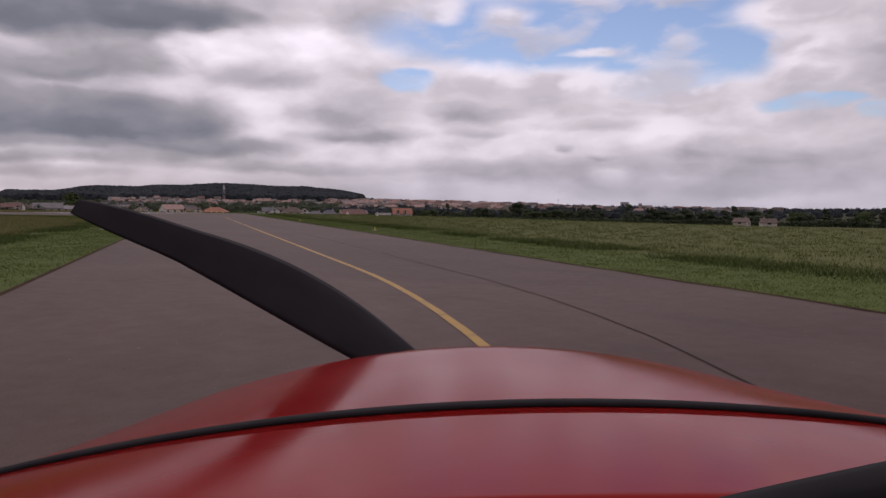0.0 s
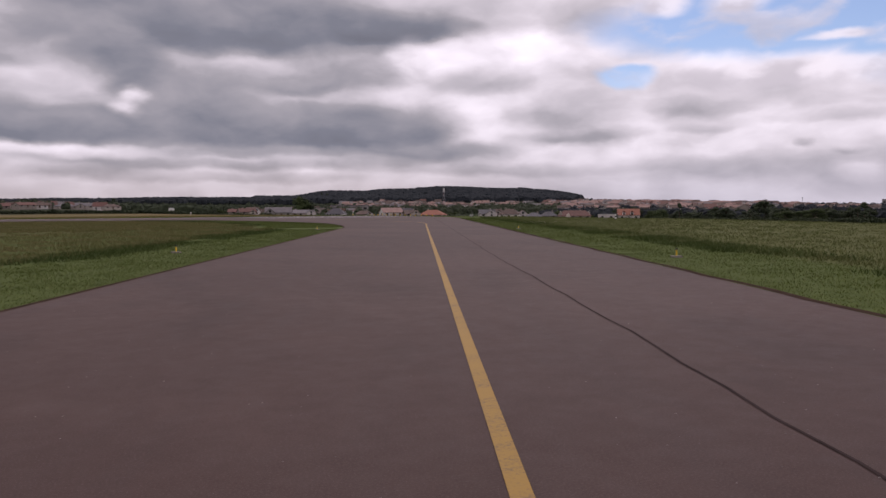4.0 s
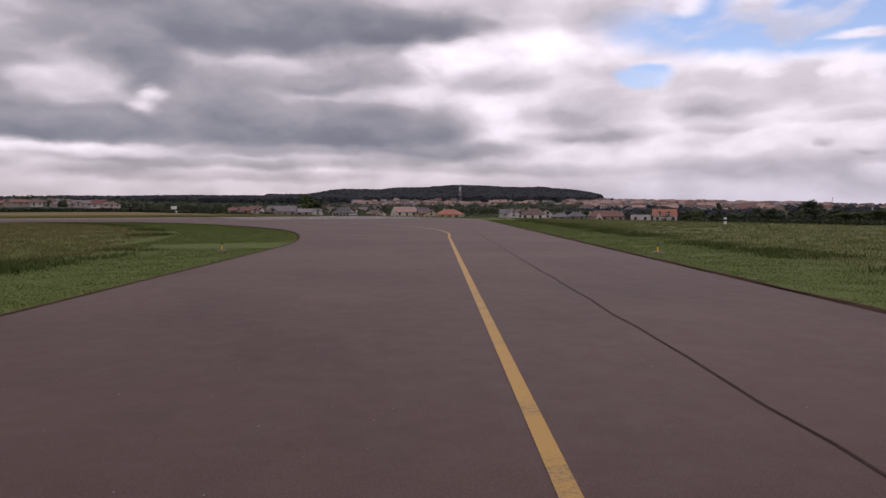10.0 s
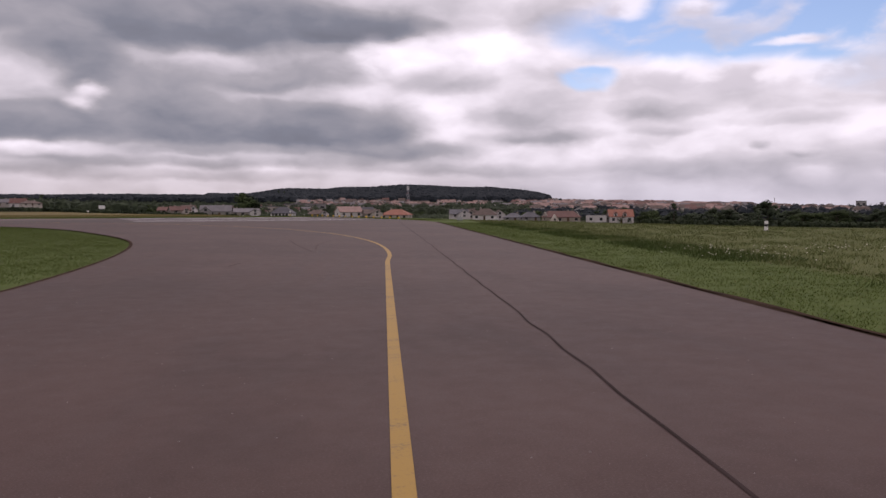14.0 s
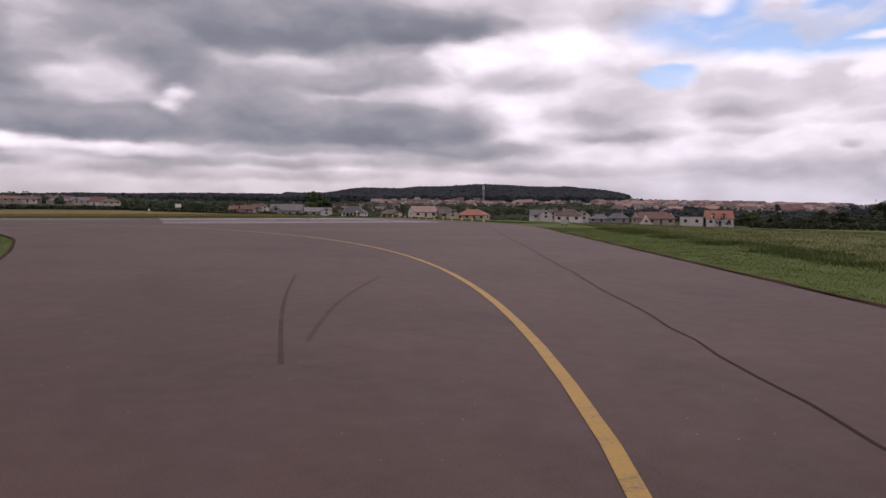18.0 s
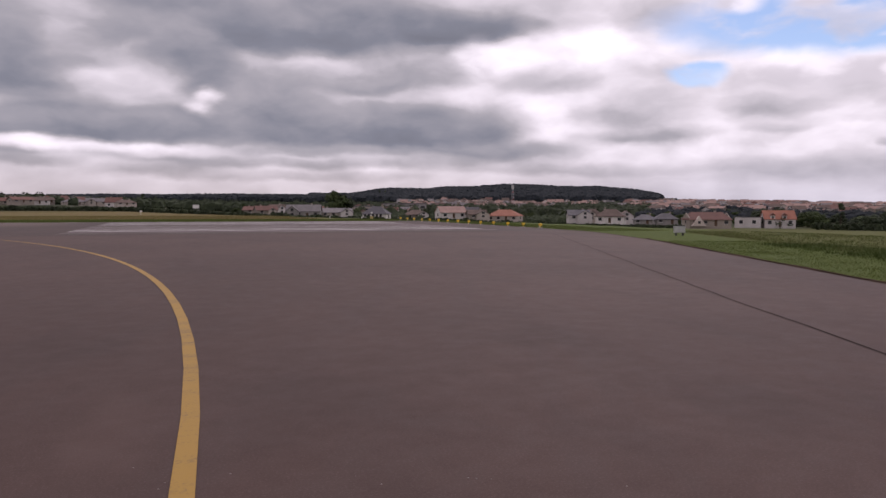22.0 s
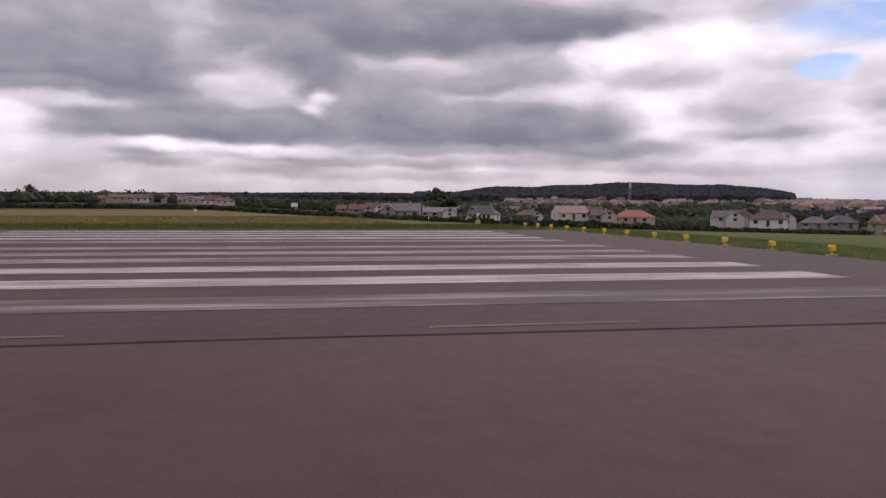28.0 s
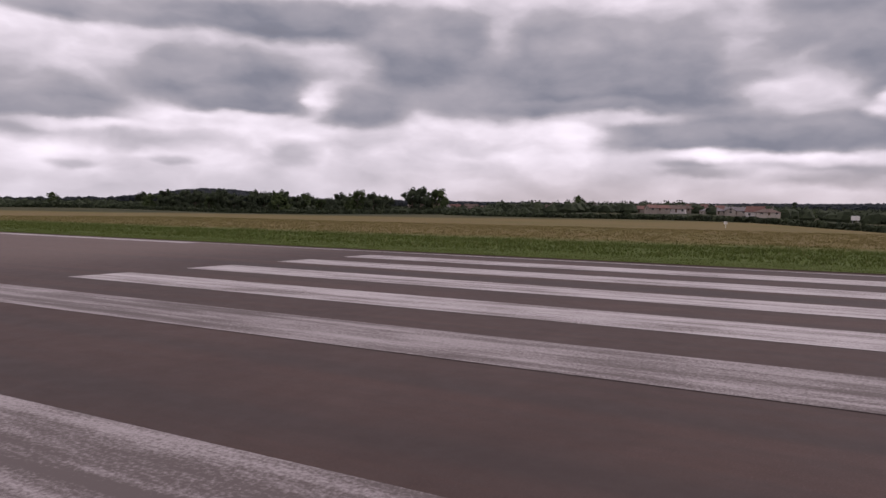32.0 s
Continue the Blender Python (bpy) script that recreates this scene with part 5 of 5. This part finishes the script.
# ---- grass: blades along the pavements and in the meadows ----
def blade_look(t, where):
    g = node(t, "NewGeometry")
    r = g.outputs["Random Per Island"]
    p = g.outputs["Position"]
    s = node(t, "SeparateXYZ")
    t.links.new(p, s.inputs[0])
    c = blend(t, span(t, r, 0.0, 1.0, soft=False), rgb(0.080, 0.110, 0.023), rgb(0.110, 0.138, 0.036))
    c = blend(t, maths(t, "GREATER_THAN", r, 0.96), c, rgb(0.17, 0.16, 0.07))
    patch = grain(t, p, 0.25, 4.0)
    stir = maths(t, "ADD", s.outputs[1], maths(t, "MULTIPLY", maths(t, "SUBTRACT", patch, 0.5), 9.0))
    return blend(t, span(t, stir, 72.0, 84.0, 0.0, 0.85), c, blend(t, r, rgb(0.17, 0.135, 0.055), rgb(0.25, 0.20, 0.085)))


blades = surface("grass_blades", blade_look, 0.85, gloss=0.15)


def olive_look(low, high):
    def build(t, where):
        g = node(t, "NewGeometry")
        r = g.outputs["Random Per Island"]
        tuft = grain(t, g.outputs["Position"], 0.35, 5.0, 0.65)
        c = blend(t, span(t, tuft, 0.38, 0.62), rgb(*low), rgb(*high))
        return blend(t, maths(t, "GREATER_THAN", r, 0.95), c, rgb(0.19, 0.17, 0.085))
    return build


olive_blades = surface("olive_blades", olive_look((0.098, 0.122, 0.038), (0.126, 0.136, 0.052)), 0.9, gloss=0.1)
tawny_blades = surface("tawny_blades", olive_look((0.118, 0.122, 0.042), (0.170, 0.148, 0.064)), 0.9, gloss=0.1)
FLOWERS = ((-0.7, -61.6), (4.9, -60.5), (1.2, -58.6))
petals = speckled("white_petals", (0.36, 0.35, 0.24), (0.46, 0.44, 0.32), 9.0, 2.0, 0.8)


def grass(name, places, tall, wide, per, label, seed, spread=0.25, material=None):
    """Tufts of bent blades at the places given, joined into one."""
    rg = np.random.default_rng(seed)
    xy = np.repeat(np.array(places), per, axis=0)
    n = len(xy)
    a = rg.uniform(0, 6.283, n)
    h = tall * rg.uniform(0.55, 1.2, n)
    lean = h * rg.uniform(0.3, 1.1, n)
    b = rg.uniform(0, 6.283, n)
    x, y = xy[:, 0] + rg.normal(0, spread, n), xy[:, 1] + rg.normal(0, spread, n)
    z = np.array([land(p, q) for p, q in places]).repeat(per) - 0.05
    dx, dy = np.cos(a) * wide * 0.5, np.sin(a) * wide * 0.5
    v = np.stack([np.stack([x - dx, y - dy, z], 1), np.stack([x + dx, y + dy, z], 1),
                  np.stack([x + np.cos(b) * lean, y + np.sin(b) * lean, z + h], 1)], 1).reshape(-1, 3)
    mesh = bpy.data.meshes.new(name)
    mesh.vertices.add(3 * n)
    mesh.vertices.foreach_set("co", v.ravel())
    mesh.loops.add(3 * n)
    mesh.loops.foreach_set("vertex_index", np.arange(3 * n))
    mesh.polygons.add(n)
    mesh.polygons.foreach_set("loop_start", np.arange(0, 3 * n, 3))
    mesh.update()
    mesh.materials.append(material or blades)
    return tagged(new(name, mesh), label, "grass", kind="stuff")


rng = random.Random(77)


def strip(c0, c1, s0, s1, n, power=1.0):
    out = []
    for i in range(n):
        c = c0 + (c1 - c0) * rng.random() ** power
        out.append(taxi(c, s0 + (s1 - s0) * rng.random())[:2])
    return out


def ringed(r0, r1, a0, a1, n):
    out = []
    for i in range(n):
        y = ARC[1] - 60.6 * math.cos(radians(rng.uniform(a0, a1)))
        out.append((corner_x(y) - rng.uniform(60.6 - r1, 60.6 - r0), y))
    return out


def rect(x0, x1, y0, y1, n):
    return [(rng.uniform(x0, x1), rng.uniform(y0, y1)) for i in range(n)]


short = strip(17.1, 22.5, -170, 4, 9500) + strip(3.7, -1.5, -170, -69, 5600) + ringed(53, 60.4, 58, 128, 7000) + rect(22.9, 29, 12, 66, 3600) + rect(-60, 24, 56.4, 61, 4200)
grass("mown_grass", short, 0.038, 0.016, 22, "short mown grass along the pavement edges", 1)
rough = strip(21.3, 24.0, -170, 0, 4600) + strip(-0.6, -3.0, -170, -70, 2400) + ringed(50.5, 52.5, 68, 130, 1900)
rough = [p for p in rough if noise.noise((p[0] * 0.16, p[1] * 0.16, 3.0)) > -0.12]
# greener tall grass, with the shade on the ridge's side painted in darker
grass("rough_grass", rough, 0.17, 0.035, 10, "ridge of tall uncut grass beside the mown strip, shade painted into its deeper green", 2, material=speckled("shaded_grass", (0.050, 0.074, 0.020), (0.075, 0.102, 0.030), 3.0, 0.3, 0.9, gloss=0.1))
meadow = strip(22.6, 62, -180, 20, 15000, 1.6)
tawny = strip(-2.4, -30, -170, -66, 9000, 1.5) + ringed(20, 52, 58, 135, 9000)
grass("meadow_grass", meadow, 0.13, 0.022, 18, "uneven olive meadow grass with dry stalks", 3, material=olive_blades)
grass("tawny_meadow", tawny, 0.13, 0.022, 18, "uneven tawny meadow grass inside the turn", 6, material=tawny_blades)
dry = rect(-110, 14, 70, 130, 9000) + rect(-70, 24, 61, 74, 4000)
grass("dry_meadow", dry, 0.13, 0.045, 15, "tawny dry meadow grass beyond the runway", 4)


def flower_heads(name, places, seed):
    rg = random.Random(seed)
    verts, faces = [], []
    for x, y in places:
        r, z, k = rg.uniform(0.02, 0.04), land(x, y) + rg.uniform(0.10, 0.22), len(verts)
        for j in range(5):
            a = 6.283 * j / 5 + rg.random()
            verts.append((x + r * math.cos(a), y + r * math.sin(a), z + rg.uniform(-0.02, 0.02)))
        verts.append((x, y, z + 0.02))
        faces += [(k + j, k + (j + 1) % 5, k + 5) for j in range(5)]
    return tagged(raw(name, verts, faces, petals), "patch of small white flowers in the meadow", "flowers", kind="stuff")


flower_heads("white_flowers", [(FLOWERS[i % 3][0] + rng.gauss(0, 1.1), FLOWERS[i % 3][1] + rng.gauss(0, 1.0)) for i in range(110)], 5)
soil = speckled("bare_soil", (0.034, 0.020, 0.013), (0.060, 0.036, 0.024), 14.0, 1.5, 0.98, gloss=0.03)
band("soil_edge", [taxi(TAXI_RIGHT + 0.1 + 0.06 * math.sin(i * 1.9), i * 1.5) for i in range(-115, 5)], 0.20, soil, 0.004, pavement, "bare brown soil along the pavement edge")
band("soil_edge", LEFT_EDGE, 0.13, soil, 0.004, pavement)
band("soil_edge", [(x * 3.0, RUNWAY_FAR + 0.1 + 0.05 * math.sin(x * 2.3)) for x in range(-80, 8)], 0.5, soil, 0.004, pavement)
clods = random.Random(14)
yy = 13.0
while yy < 55.0:
    long = clods.uniform(0.8, 3.2)
    band("soil_edge", [(22.35 + 0.0095 * (yy + long * k / 4) + clods.uniform(-0.06, 0.06), yy + long * k / 4) for k in range(5)], clods.uniform(0.12, 0.3), soil, 0.004, pavement)
    yy += long + clods.uniform(0.3, 2.2)


def loose_grit(n, seed):
    """Small stones swept over the taxiway, joined into one."""
    rg = random.Random(seed)
    verts, faces = [], []
    for i in range(n):
        side = rg.choice((-1, 1))
        x, y, _ = taxi(11.0 + side * rg.uniform(0.6, 6.5), rg.uniform(-190, -30))
        r, k = rg.uniform(0.004, 0.011), len(verts)
        for j in range(4):
            a = 1.571 * j + rg.uniform(-0.4, 0.4)
            verts.append((x + r * math.cos(a), y + r * math.sin(a), 0.001))
        verts.append((x, y, r * 0.9))
        faces += [(k + j, k + (j + 1) % 4, k + 4) for j in range(4)]
    return tagged(raw("loose_grit", verts, faces, grit), "scattered small stones on the worn asphalt", "gravel", kind="stuff")


grit = speckled("pale_grit", (0.12, 0.095, 0.085), (0.26, 0.22, 0.20), 40.0, 3.0, 0.9)
loose_grit(5000, 41)
